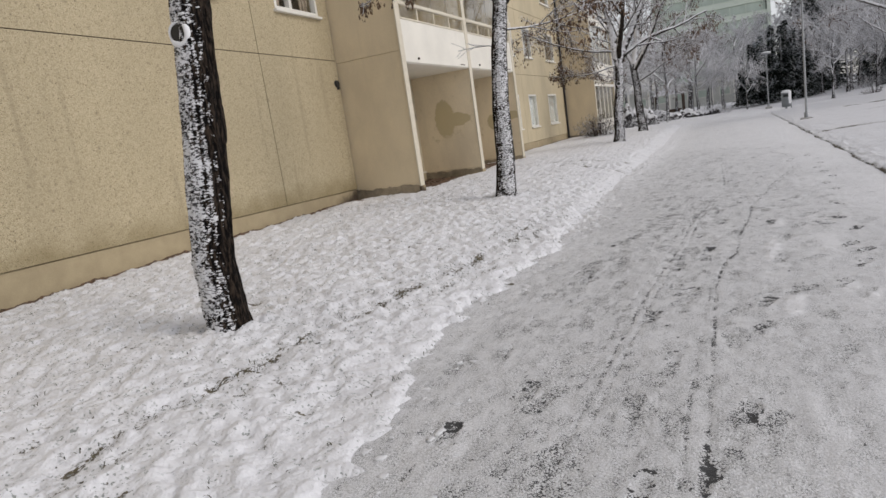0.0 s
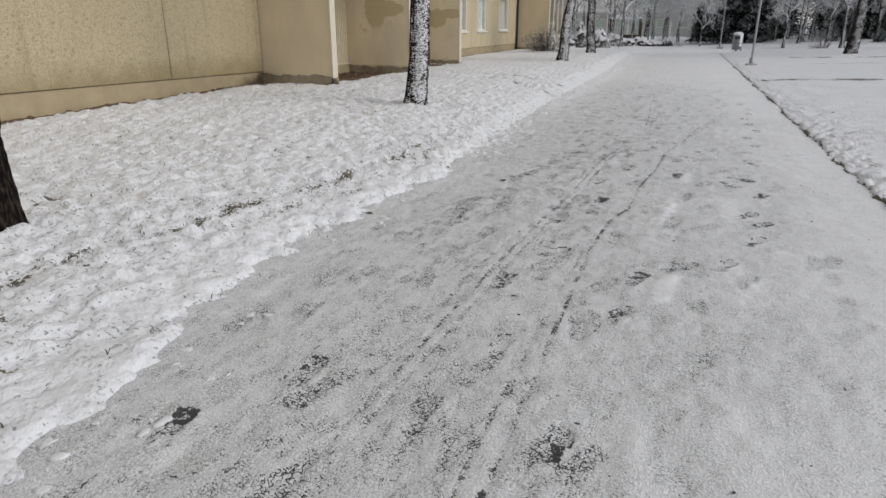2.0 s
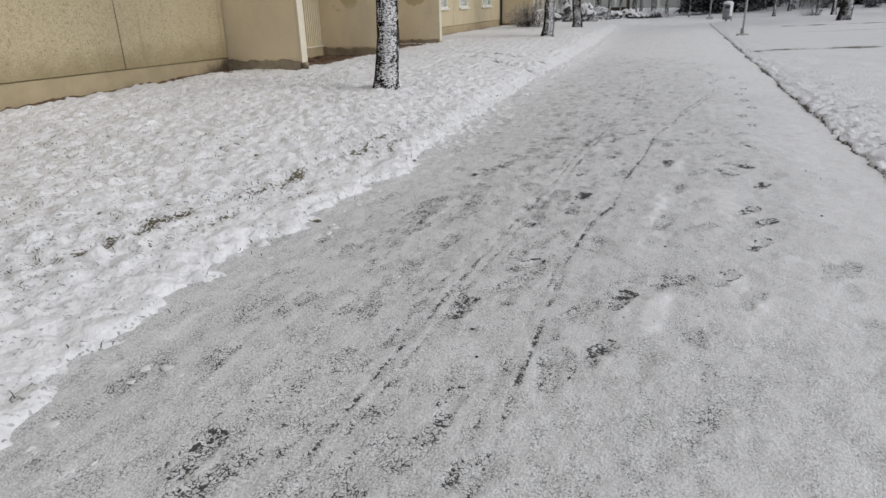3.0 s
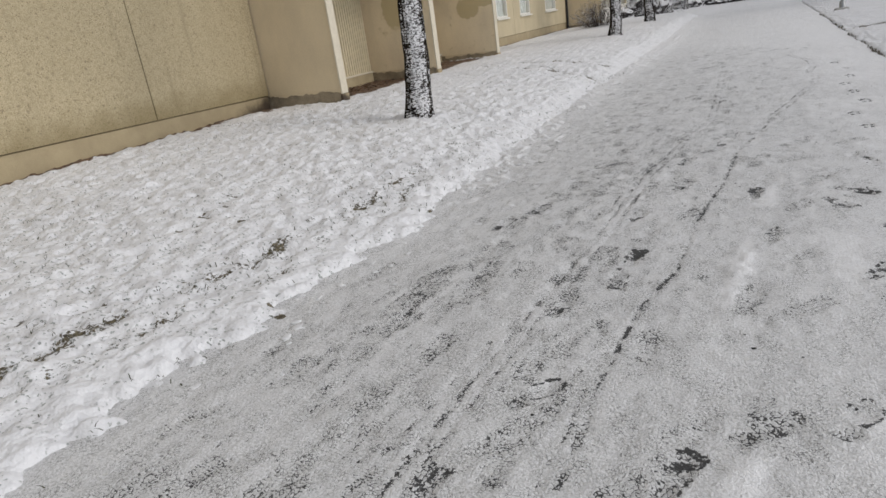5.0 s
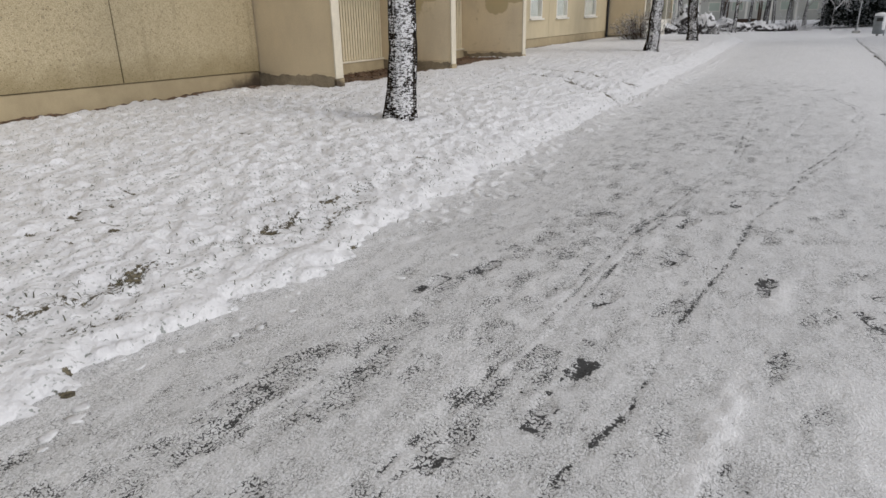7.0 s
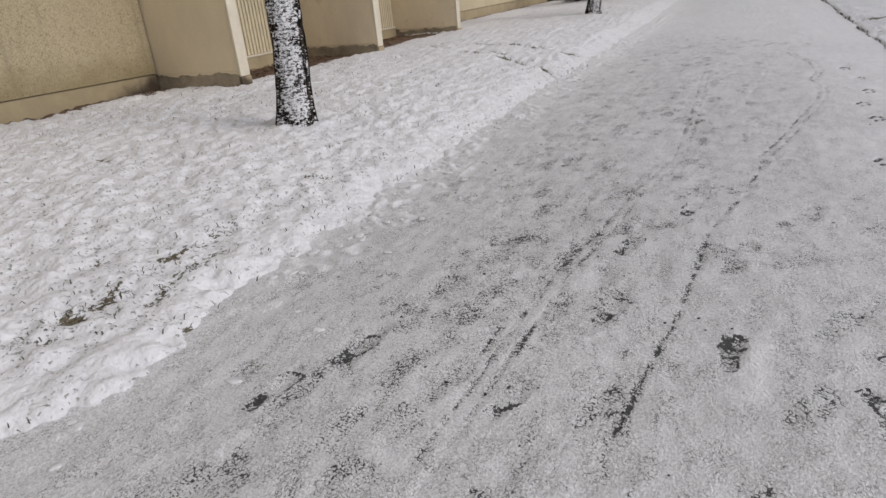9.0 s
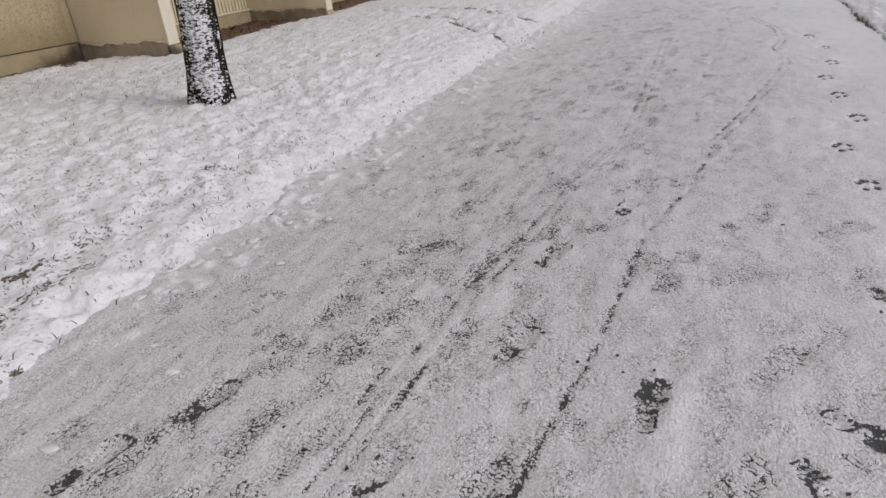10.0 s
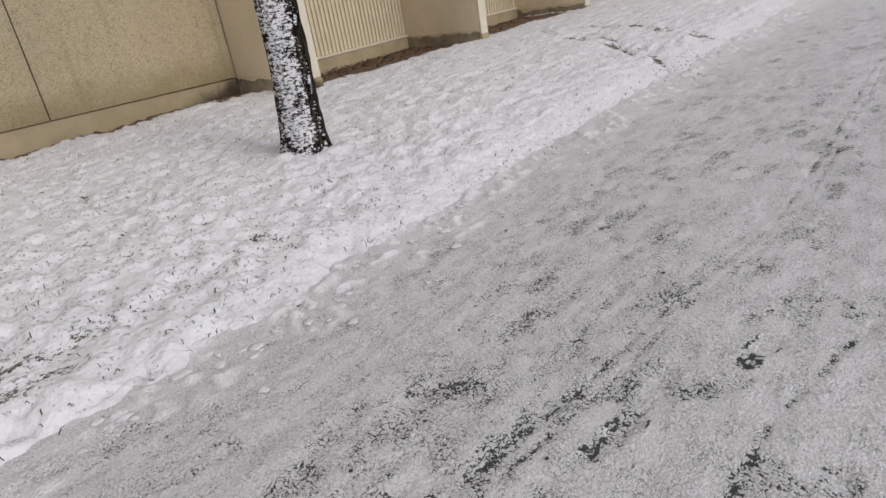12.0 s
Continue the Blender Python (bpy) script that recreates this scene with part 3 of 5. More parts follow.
    bare = np.clip(bare, 0, 1.2) * (1 - 0.5 * mask) + 0.8 * foot
    return np.where(mask > 0, z * (1 - mask) - 0.09 * mask, z), {"bare": bare}


xs = steps_of([(-900, -60, 200, 12), (0, -9, 10, 0.3), (0, -5.6, 0.036, 0.032), (0, -1.85, 0.03, 0.025), (0, 1.85, 0.25, 0.25), (0, 2.35, 0.025, 0.03), (0, 16, 0.06, 0.5), (0, 60, 0.8, 8), (0, 900, 12, 200)])
ys = steps_of([(-300, -10, 80, 2), (0, -2.5, 1.0, 0.2), (0, 1.8, 0.10, 0.035), (0, 12, 0.028, 0.030), (0, 40, 0.034, 0.25), (0, 80, 0.2, 2), (0, 1500, 3, 250)])
ground = tagged(sheet("ground", xs, ys, lawn, M_LAWN), "lumpy thin snow over grass with bare specks", "ground", kind="structure")

# prints pressed down to the asphalt: x, y, heading in degrees from +y
DEEP_PRINTS = [(-0.48, 2.74, -4), (-0.22, 2.87, -15), (-1.21, 3.62, 5), (-0.45, 4.16, 0), (-0.04, 3.5, -6), (-1.48, 3.06, 13), (-0.66, 5.0, -4), (-0.57, 6.44, -8), (-0.36, 6.81, 6), (-0.33, 7.14, -10), (0.06, 4.72, -20), (0.64, 5.73, -23), (-0.43, 7.92, -15), (0.95, 6.81, -39), (-0.26, 9.44, -15), (0.88, 6.35, -30), (-0.21, 8.69, -17), (0.92, 8.5, -120), (0.8, 8.22, -140), (1.1, 9.29, -166), (0.01, 10.09, -11), (1.04, 7.8, -21), (0.88, 7.07, -29), (-0.47, 5.64, -34), (-1.19, 8.04, -15), (0.3, 8.47, -6), (0.11, 5.3, -16), (-1.35, 7.67, -8)]
# prints that only thinned the snow
SOFT_PRINTS = [(-0.61, 3.49, -3), (-0.92, 2.88, -21), (-1.46, 6.47, -20), (-1.12, 5.39, 2), (-0.07, 5.13, -34), (0.37, 5.62, -45), (-1.26, 7.7, -13), (-1.13, 6.82, -2), (-1.1, 6.5, 4), (-1.4, 6.3, 2), (-1.04, 5.89, -2), (0.55, 6.61, -45), (0.95, 8.44, -48), (0.29, 6.61, -8), (-1.62, 5.54, -9), (-1.35, 6.08, -9), (-0.12, 7.96, -24), (0.57, 8.18, -30), (0.89, 8.63, -60), (1.02, 9.96, -49), (0.7, 8.79, -29), (0.29, 9.48, -41), (0.61, 10.0, -40), (0.55, 9.4, -50), (-0.06, 9.82, -41), (-0.91, 9.38, -51), (0.75, 5.48, -20), (1.2, 5.96, -15), (1.33, 4.44, -10), (1.09, 3.55, -14), (-1.07, 8.72, -10), (0.43, 7.6, -18)]
# paw marks in the untouched strip
PAWS = [(1.23, 10.64), (1.19, 11.32), (1.37, 12.04), (1.33, 12.75), (1.42, 14.06), (1.3, 13.4), (1.45, 14.9), (1.36, 15.7)]


def soles(prints, X, Y, shapes):
    """For shoe prints (x, y, heading): yields the patch of the grid, the along-sole place, and the whole, heel and toe masks."""
    for (a, b, h), (L, W) in zip(prints, shapes):
        i0, i1 = np.searchsorted(X[0], (a - 0.22, a + 0.22))
        j0, j1 = np.searchsorted(Y[:, 0], (b - 0.22, b + 0.22))
        if i0 == i1 or j0 == j1:
            continue
        near = (slice(j0, j1), slice(i0, i1))
        dx, dy = X[near] - a, Y[near] - b
        c, s = math.cos(radians(h)), math.sin(radians(h))
        u, v = dx * c + dy * s, -dx * s + dy * c
        u = u + 0.02 * (lattice(X[near], Y[near], 0.05, 71) - 0.5)
        ball = np.exp(-((u / (W * 0.52)) ** 4 + ((v - L * 0.18) / (L * 0.33)) ** 4))
        heel = np.exp(-((u / (W * 0.40)) ** 4 + ((v + L * 0.33) / (L * 0.17)) ** 4))
        yield near, v, np.maximum(ball, heel), heel, ball


def trodden(X, Y):
    z = 0.010 * (lattice(X, Y, 0.11, 31) - 0.5) + 0.006 * (lattice(X, Y, 0.045, 32) - 0.5) + 0.02 * (lattice(X, Y, 1.1, 33) - 0.5)
    # the left half is trodden thin, the right strip is fresher
    wear = np.interp(X, [-2.2, -1.75, -1.3, -0.9, 0.0, 0.8, 1.25, 2.1], [0.32, 0.38, 0.43, 0.42, 0.35, 0.27, 0.17, 0.06])
    bare = wear + 0.12 * (lattice(X, Y * 0.45, 0.30, 34) - 0.5)
    bare *= 1 - 0.6 * ease(Y, 10, 24)
    sole, tread, pressed = np.zeros_like(X), np.zeros_like(X), np.zeros_like(X)
    g = random.Random(77)
    n = 640
    loose = [(max(-1.85, min(1.7, g.gauss(-0.55, 0.75))), g.uniform(1.8, 20), g.uniform(-30, 10) + (180 if g.random() < 0.25 else 0)) for _ in range(n)]
    patchy = lattice(X, Y, 0.035, 41)
    thinned = np.zeros_like(X)
    for near, v, whole, heel, ball in soles(loose, X, Y, [(g.uniform(0.25, 0.30), g.uniform(0.09, 0.11)) for _ in range(n)]):
        kind, power = g.random(), g.choice((0.06, 0.12, 0.2, 0.3, 0.4)) * g.uniform(0.8, 1.2)
        lit = heel if kind < 0.25 else ball if kind < 0.55 else whole
        z[near] -= 0.003 * whole
        thinned[near] = np.maximum(thinned[near] * (1 - 0.6 * whole), power * lit * (0.4 + 0.6 * ease(patchy[near], 0.2, 0.8)) + 0.35 * power * rim(whole))
        sole[near] = np.where(whole > 0.1, v, sole[near])
        tread[near] = np.maximum(tread[near] * (whole < 0.1), whole * g.choice((0.15, 0.35, 0.7)))
    bare += thinned
    for near, v, whole, heel, ball in soles(SOFT_PRINTS, X, Y, [(0.28, 0.10)] * len(SOFT_PRINTS)):
        z[near] -= 0.005 * whole
        bare[near] += 0.22 * whole + 0.26 * rim(whole) * ease(patchy[near], 0.2, 0.7)
        sole[near] = np.where(whole > 0.1, v, sole[near])
        tread[near] = np.maximum(tread[near] * (whole < 0.1), whole * 0.6)
    for k, (near, v, whole, heel, ball) in enumerate(soles(DEEP_PRINTS, X, Y, [(0.28, 0.10)] * len(DEEP_PRINTS))):
        z[near] -= 0.009 * whole
        deep = (heel, ball, whole * 0.7, heel)[k % 4]
        bare[near] += 0.08 * whole + 0.35 * deep
        pressed[near] = np.maximum(pressed[near], np.maximum(0.66 * rim(whole) ** 3 * ease(patchy[near], 0.2, 0.65), 0.78 * deep * ease(patchy[near], 0.2, 0.7)))
        z[near] += 0.005 * rim(whole)
        sole[near] = np.where(whole > 0.1, v, sole[near])
        tread[near] = np.maximum(tread[near] * (whole < 0.1), whole * 0.35)
    for px, py in PAWS:
        d = np.hypot(X - px, Y - py)
        toes = sum(np.exp(-(((X - px - 0.045 * a) / 0.024) ** 2 + ((Y - py - 0.065 * b) / 0.04) ** 2)) for a, b in ((-1, 0.5), (-0.2, 1.3), (0.9, 0.9), (0.9, -0.6), (-0.4, -1.1)))
        pressed += 0.75 * np.clip(toes, 0, 1) * (d < 0.2)
        z -= 0.012 * np.clip(toes, 0, 1) * (d < 0.2)
    # twin tyre tracks, broken into short dashes
    for k, (line, w, s, twin) in enumerate((
        ([(-0.25, 1.5), (-0.23, 3.4), (-0.23, 4.1), (-0.24, 5.8), (-0.18, 6.5), (-0.07, 7.0), (-0.04, 7.8), (0.10, 9.0), (0.14, 9.7), (0.32, 10.5), (0.43, 11.3)], 0.015, 1.0, 0.0),
        ([(-0.33, 1.8), (-0.33, 3.4), (-0.31, 4.7), (-0.29, 5.4), (-0.27, 5.8)], 0.013, 0.7, 0.0),
        ([(-0.92, 1.5), (-0.83, 3.0), (-0.78, 4.4), (-0.74, 5.4), (-0.63, 6.8), (-0.57, 7.6), (-0.55, 8.5), (-0.52, 9.1), (-0.41, 9.7), (-0.35, 10.4), (-0.18, 11.3), (-0.19, 12.7), (-0.26, 15.4)], 0.013, 0.85, 0.035),
        ([(-0.95, 3.6), (-0.90, 4.3), (-0.90, 5.0), (-0.84, 5.6), (-0.80, 6.0)], 0.014, 0.75, 0.0),
        ([(-0.66, 8.0), (-0.65, 8.27), (-0.64, 8.5)], 0.013, 1.0, 0.0),
        ([(-0.51, 8.2), (-0.51, 8.5), (-0.50, 8.62)], 0.013, 1.0, 0.0),
        ([(-1.55, 2.6), (-1.52, 3.2)], 0.013, 0.8, 0.0), ([(-1.53, 4.1), (-1.56, 4.5)], 0.014, 0.9, 0.0),
        ([(0.44, 11.4), (0.62, 12.1), (0.76, 12.8), (0.98, 13.7), (1.03, 14.5), (0.97, 14.9), (1.06, 15.5), (1.03, 16.3), (0.86, 17.0), (0.80, 17.5), (0.56, 17.95)], 0.018, 0.85, 0.035),
        ([(0.23, 13.2), (0.40, 14.8), (0.52, 16.4), (0.44, 17.5)], 0.018, 0.6, 0.0),
    )):
        dashes = ease(lattice(Y + 11 * k, X * 0, 0.06, 37), 0.15, 0.6) * (0.55 + 0.45 * ease(lattice(Y + 40 + 7 * k, X * 0, 0.5, 38), 0.2, 0.55))
        for side in ((-twin, twin) if twin else (0.0,)):
            t = groove([(a + side, b) for a, b in line], X, Y, w)
            z -= 0.003 * t
            beat = dashes if side <= 0 else np.roll(dashes, 9, 0) * 0.8
            bare += 0.5 * s * t * beat
            pressed = np.maximum(pressed, (0.40 + 0.34 * lattice(X, Y, 0.05, 72)) * s * t * beat)
    # low bright ridges of loose snow between the wheel lines
    ridge = groove([(0.30, 1.5), (0.22, 4.6), (0.32, 5.6), (0.20, 6.6), (0.45, 9), (0.9, 14), (1.0, 30)], X, Y, 0.06) * ease(lattice(Y, X * 0, 0.4, 63), 0.25, 0.6) + 0.6 * groove([(0.72, 1.5), (0.62, 3.2), (0.74, 6), (0.8, 10), (1.2, 30)], X + 0.08 * (lattice(X, Y, 0.3, 69) - 0.5), Y, 0.10) * ease(lattice(Y + 9, X * 0, 0.9, 70), 0.3, 0.7)
    ridge = ridge * (1 - ease(Y, 7.5, 9.5)) * (0.3 + 0.7 * ease(Y, 3.2, 4.4))
    z += 0.020 * ridge * lattice(X, Y, 0.07, 64)
    bare -= 0.45 * ridge
    # crumbs of the bank lie along its foot
    spill = ease(left_edge(Y) + 0.55 - X, 0, 0.45) * (0.10 + 0.90 * ease(Y, 7.5, 9.5))
    clod = ease(lattice(X, Y, 0.06, 65), 0.55, 0.9) * ease(lattice(X + 4, Y, 0.3, 66), 0.2, 0.6)
    z += spill * (0.028 * clod + 0.006 * lattice(X, Y, 0.045, 67))
    bare -= spill * (0.10 + 0.25 * clod)
    specks = ease(lattice(X, Y, 0.035, 39), 0.90, 0.99) * ease(lattice(X, Y, 0.4, 40), 0.5, 0.8)
    pressed += 0.6 * specks
    return z, {"bare": np.clip(bare, 0, 1.3), "sole": sole, "tread": tread, "pressed": pressed}


pxs = steps_of([(-16, -2.6, 1.5, 0.2), (0, -1.8, 0.025, 0.016), (0, 1.2, 0.0145, 0.0145), (0, 2.3, 0.016, 0.04), (0, 15, 0.2, 1.5)])
pys = steps_of([(-9, 1.6, 0.8, 0.1), (0, 11, 0.0145, 0.0145), (0, 20, 0.016, 0.05), (0, 53, 0.06, 0.8)])
path = tagged(sheet("path", pxs, pys, trodden, M_PATH), "grey trodden snow over asphalt with footprints and tyre tracks", "footpath", kind="structure")


# ---- the apartment house along the lawn ----
WALL, FRONT, TOP = -8.605, -6.83, 9.5
house = tagged(empty("apartment_building", WALL, 14, 0.2), "beige concrete apartment house with glazed balconies", "building")


def window(y0, y1, z0, z1, behind, mullions=()):
    """A window in a wall that faces x, opening y0..y1, z0..z1: frame, sill, pane, and what hangs behind it."""
    bm = bmesh.new()
    x0, x1, w = WALL - 0.12, WALL + 0.012, 0.07
    box(bm, x0, x1, y0, y0 + w, z0, z1)
    box(bm, x0, x1, y1 - w, y1, z0, z1)
    box(bm, x0, x1, y0 + w, y1 - w, z1 - w, z1)
    box(bm, x0, x1, y0 + w, y1 - w, z0, z0 + w)
    for f in mullions:
        c = y0 + (y1 - y0) * f
        box(bm, x0, x1 - 0.006, c - 0.045, c + 0.045, z0 + w, z1 - w)
    w_ob = part("window", bm, M_WHITE, house, "white-framed window")
    box_part("sill", (WALL - 0.02, WALL + 0.09, y0 - 0.06, y1 + 0.06, z0 - 0.06, z0 - 0.004), M_WHITE, w_ob, bev=0.01)
    pane = box_part("pane", (WALL - 0.075, WALL - 0.065, y0 + w - 0.01, y1 - w + 0.01, z0 + w - 0.01, z1 - w + 0.01), M_GLASS, w_ob, bev=0)
    pane.visible_shadow = False
    if behind == "blind":
        box_part("blind", (WALL - 0.16, WALL - 0.145, y0 + 0.03, y1 - 0.03, z0 + 0.05, z1), M_BLIND, w_ob, "pale closed blind", 0.002)
    else:
        for a, c in ((y0 + 0.02, y0 + 0.3 * (y1 - y0)), (y1 - 0.22 * (y1 - y0), y1 - 0.02)):
            bm = bmesh.new()
            k = 0
            while a + k * 0.06 < c:
                box(bm, WALL - 0.24 - 0.02 * (k % 2), WALL - 0.22 - 0.02 * (k % 2), a + k * 0.06, a + k * 0.06 + 0.062, z0 - 0.1, z1)
                k += 1
            part("curtain", bm, M_CURTAIN, w_ob, "brown hanging curtain")


WIN_A = [(11.86, 13.42, 4.66, 6.05), (8.0, 10.05, 4.66, 6.05), (3.0, 5.0, 4.66, 6.05), (11.86, 13.42, 7.55, 8.95), (8.0, 10.05, 7.55, 8.95)]
WIN_B = [(27.25, 28.45, 1.26, 2.78), (30.0, 31.3, 1.26, 2.78), (33.6, 35.3, 1.26, 2.78), (30.1, 31.35, 4.5, 5.9), (34.0, 35.8, 4.5, 5.9), (27.25, 28.45, 4.5, 5.9), (30.1, 31.35, 7.4, 8.8), (34.0, 35.8, 7.4, 8.8)]
GAP = 0.017


def panel_wall(y_cuts, z_cuts, holes, mat):
    for ya, yb in zip(y_cuts, y_cuts[1:]):
        for za, zb in zip(z_cuts, z_cuts[1:]):
            inside = [h for h in holes if h[0] > ya and h[1] < yb and h[2] > za and h[3] < zb]
            holed("concrete_panel", WALL - 0.25, WALL, ya + GAP / 2, yb - GAP / 2, za + GAP / 2, zb - GAP / 2, inside, mat, house)


panel_wall([-13, -7.0, -1.0, 4.99, 11.05, 13.868], [0.565, 3.69, 6.58, TOP], WIN_A, M_AGG)
panel_wall([22.5, 29.2, 37.2], [0.565, 3.69, 6.58, TOP], WIN_B, M_COAT)
for ya, yb in ((-13, 13.87), (22.5, 37.2)):
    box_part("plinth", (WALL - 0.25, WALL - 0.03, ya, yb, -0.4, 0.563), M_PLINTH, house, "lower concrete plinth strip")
    holes = [h for h in WIN_A + WIN_B if ya < h[0] < yb]
    holed("joint_backing", WALL - 0.27, WALL - 0.022, ya, yb, 0.57, TOP, [(h[0] - 0.005, h[1] + 0.005, h[2] - 0.005, h[3] + 0.005) for h in holes], M_JOINT, house)
for h in WIN_A:
    window(*h, "curtain", (0.3, 0.72) if h[1] - h[0] > 1.8 else (0.36,))
for h in WIN_B:
    window(*h, "blind" if h[2] < 2 else "curtain")
# this long wall sinks a little towards its far end
for ob in house.children_recursive:
    if max(v.co.y for v in ob.data.vertices) < 13.9:
        for v in ob.data.vertices:
            v.co.z -= 0.0125 * (v.co.y - 10)
# inner walls, floors and roof that close the house
box_part("inner_wall", (-10.6, -10.5, -13, 45, 0.0, TOP), M_ROOM, house)
for z in (0.0, 3.55, 6.45):
    box_part("floor_slab", (-20, WALL - 0.28, -13, 45, z, z + 0.12), M_ROOM, house)
box_part("roof", (-21, WALL + 0.25, -13.3, 45.3, TOP, TOP + 0.3), M_FOOT, house)
box_part("back_wall", (-20.3, -20, -13, 45, -0.3, TOP), M_FIN, house)
box_part("end_wall", (-20, WALL - 0.3, -13.3, -13, -0.3, TOP), M_FIN, house)
box_part("end_wall", (-20, FRONT - 0.4, 44.2, 44.5, -0.3, TOP), M_FIN, house)


def fin(y, mat, foot_top):
    """A cross wall that stands out from the house, with a pale end strip and a damp foot."""
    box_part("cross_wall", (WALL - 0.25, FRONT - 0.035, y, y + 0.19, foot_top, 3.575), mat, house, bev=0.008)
    box_part("cross_wall", (WALL - 0.25, FRONT - 0.035, y, y + 0.19, 3.581, TOP), M_FIN, house, bev=0.008)
    box_part("wall_foot", (WALL - 0.2, FRONT - 0.05, y + 0.012, y + 0.18, -0.3, foot_top - 0.004), M_FOOT, house, "damp dark concrete foot")
    box_part("end_strip", (FRONT - 0.033, FRONT, y - 0.012, y + 0.20, foot_top - 0.08, TOP), M_CREAM, house, "cream-painted edge strip")
    box_part("end_foot", (FRONT - 0.046, FRONT + 0.012, y - 0.02, y + 0.205, -0.3, foot_top - 0.085), M_PLINTH, house)
    # the coat is broken off unevenly above the foot
    bm = bmesh.new()
    x0, n = WALL, 44
    step_x = (FRONT - 0.04 - x0) / n
    rows = []
    for k in range(n + 1):
        x = x0 + k * step_x
        low = foot_top - 0.004 - 0.075 * max(0.0, 0.35 + 0.8 * noise.noise(Vector((x * 3.1, y, 0))) + 0.5 * noise.noise(Vector((x * 12, y, 3))))
        rows.append([bm.verts.new((x, yy, z)) for yy, z in ((y + 0.001, low), (y + 0.001, foot_top + 0.002), (y + 0.012, foot_top + 0.002), (y + 0.012, low))])
    for p, q in zip(rows, rows[1:]):
        for a in range(4):
            bm.faces.new([p[a], q[a], q[(a + 1) % 4], p[(a + 1) % 4]])
    bmesh.ops.recalc_face_normals(bm, faces=bm.faces)
    part("broken_coat", bm, M_FIN, house, "ragged lower edge of the painted coat")


fin(13.885, M_FIN, 0.50)
fin(18.12, M_FIN_LIT2, 0.45)
fin(22.34, M_FIN_LIT3, 0.42)
fin(37.25, M_FIN, 0.42)
fin(44.0, M_FIN, 0.42)
RIB_X = -8.74
slat_mesh = None
for ya, yb, door in ((14.08, 18.115, False), (18.315, 22.335, True)):
    box_part("recess_wall", (RIB_X - 0.25, RIB_X - 0.03, ya, yb, 0.48, TOP), M_RIB, house)
    box_part("recess_foot", (RIB_X - 0.25, RIB_X + 0.03, ya, yb, -0.3, 0.475), M_PLINTH, house)
    box_part("recess_ledge", (RIB_X - 0.03, RIB_X + 0.05, ya, yb, 0.46, 0.50), M_CREAM, house)
    for k in range(3):
        z = (3.3, 6.2, 9.1)[k]
        box_part("balcony_slab", (RIB_X, FRONT - 0.06, ya, yb, z, z + 0.2), M_PARAPET, house, "pale concrete balcony slab")
        if k == 2:
            continue
        bal = part("balcony", box(bmesh.new(), FRONT - 0.09, FRONT - 0.012, ya + 0.01, yb - 0.01, z + 0.02, z + 1.0, 0.008), M_PARAPET, house, "white balcony parapet with rail and glazing")
        box_part("rail", (FRONT - 0.10, FRONT + 0.01, ya + 0.01, yb - 0.01, z + 1.33, z + 1.42), M_CREAM, bal, bev=0.015)
        box_part("rail", (FRONT - 0.085, FRONT - 0.005, ya + 0.01, yb - 0.01, z + 1.005, z + 1.05), M_CREAM, bal, bev=0.01)
        n = 4
        for q in range(n + 1):
            y = ya + 0.04 + (yb - ya - 0.08) * q / n
            box_part("rail_post", (FRONT - 0.075, FRONT - 0.02, y - 0.025, y + 0.025, z + 1.052, z + 1.328), M_CREAM, bal)
        box_part("head_rail", (FRONT - 0.10, FRONT - 0.02, ya + 0.01, yb - 0.01, z + 2.78, z + 2.88), M_CREAM, bal)
        for q in range(n):
            y, d = ya + 0.02 + (yb - ya - 0.04) * q / n, (yb - ya - 0.04) / n
            g = box_part("pane", (FRONT - 0.064, FRONT - 0.056, y + 0.01, y + d - 0.01, z + 1.43, z + 2.78), M_GLASS, bal, bev=0)
            g.visible_shadow = False
            g = box_part("pane", (FRONT - 0.056, FRONT - 0.050, y + 0.03, y + d - 0.03, z + 1.055, z + 1.325), M_GLASS, bal, bev=0)
            g.visible_shadow = False
        box_part("drip_slot", (FRONT - 0.014, FRONT - 0.004, yb - 0.62, yb - 0.28, z + 0.075, z + 0.10), M_JOINT, bal)
        box_part("drip_spout", (FRONT - 0.02, FRONT + 0.03, ya + 0.68, ya + 0.72, z + 0.10, z + 0.15), M_JOINT, bal)
    # vertical ribs of the cladding
    y = ya + 0.05
    while y < yb - 0.06:
        if not (door and 19.15 < y < 20.2):
            if slat_mesh is None:
                bm = box(bmesh.new(), 0, 0.03, 0, 0.055, 0.505, 3.295, 0.008)
                slat_mesh = bpy.data.meshes.new("slat")
                bm.to_mesh(slat_mesh)
                bm.free()
                slat_mesh.materials.append(M_RIB)
            sl = new("slat", slat_mesh)
            sl.parent = house
            sl.matrix_parent_inverse = Matrix.Translation(-Vector(house.location))
            sl.location = (RIB_X - 0.028, y, 0)
        y += 0.098
box_part("door", (RIB_X - 0.028, RIB_X + 0.03, 19.17, 20.15, 0.50, 2.55), M_RIB, house, "cream ribbed cellar door")
part("lock", box(bmesh.new(), RIB_X + 0.03, RIB_X + 0.07, 19.95, 20.05, 1.2, 1.42, 0.01), M_BLACK, house.children[-1], "dark lock and handle")


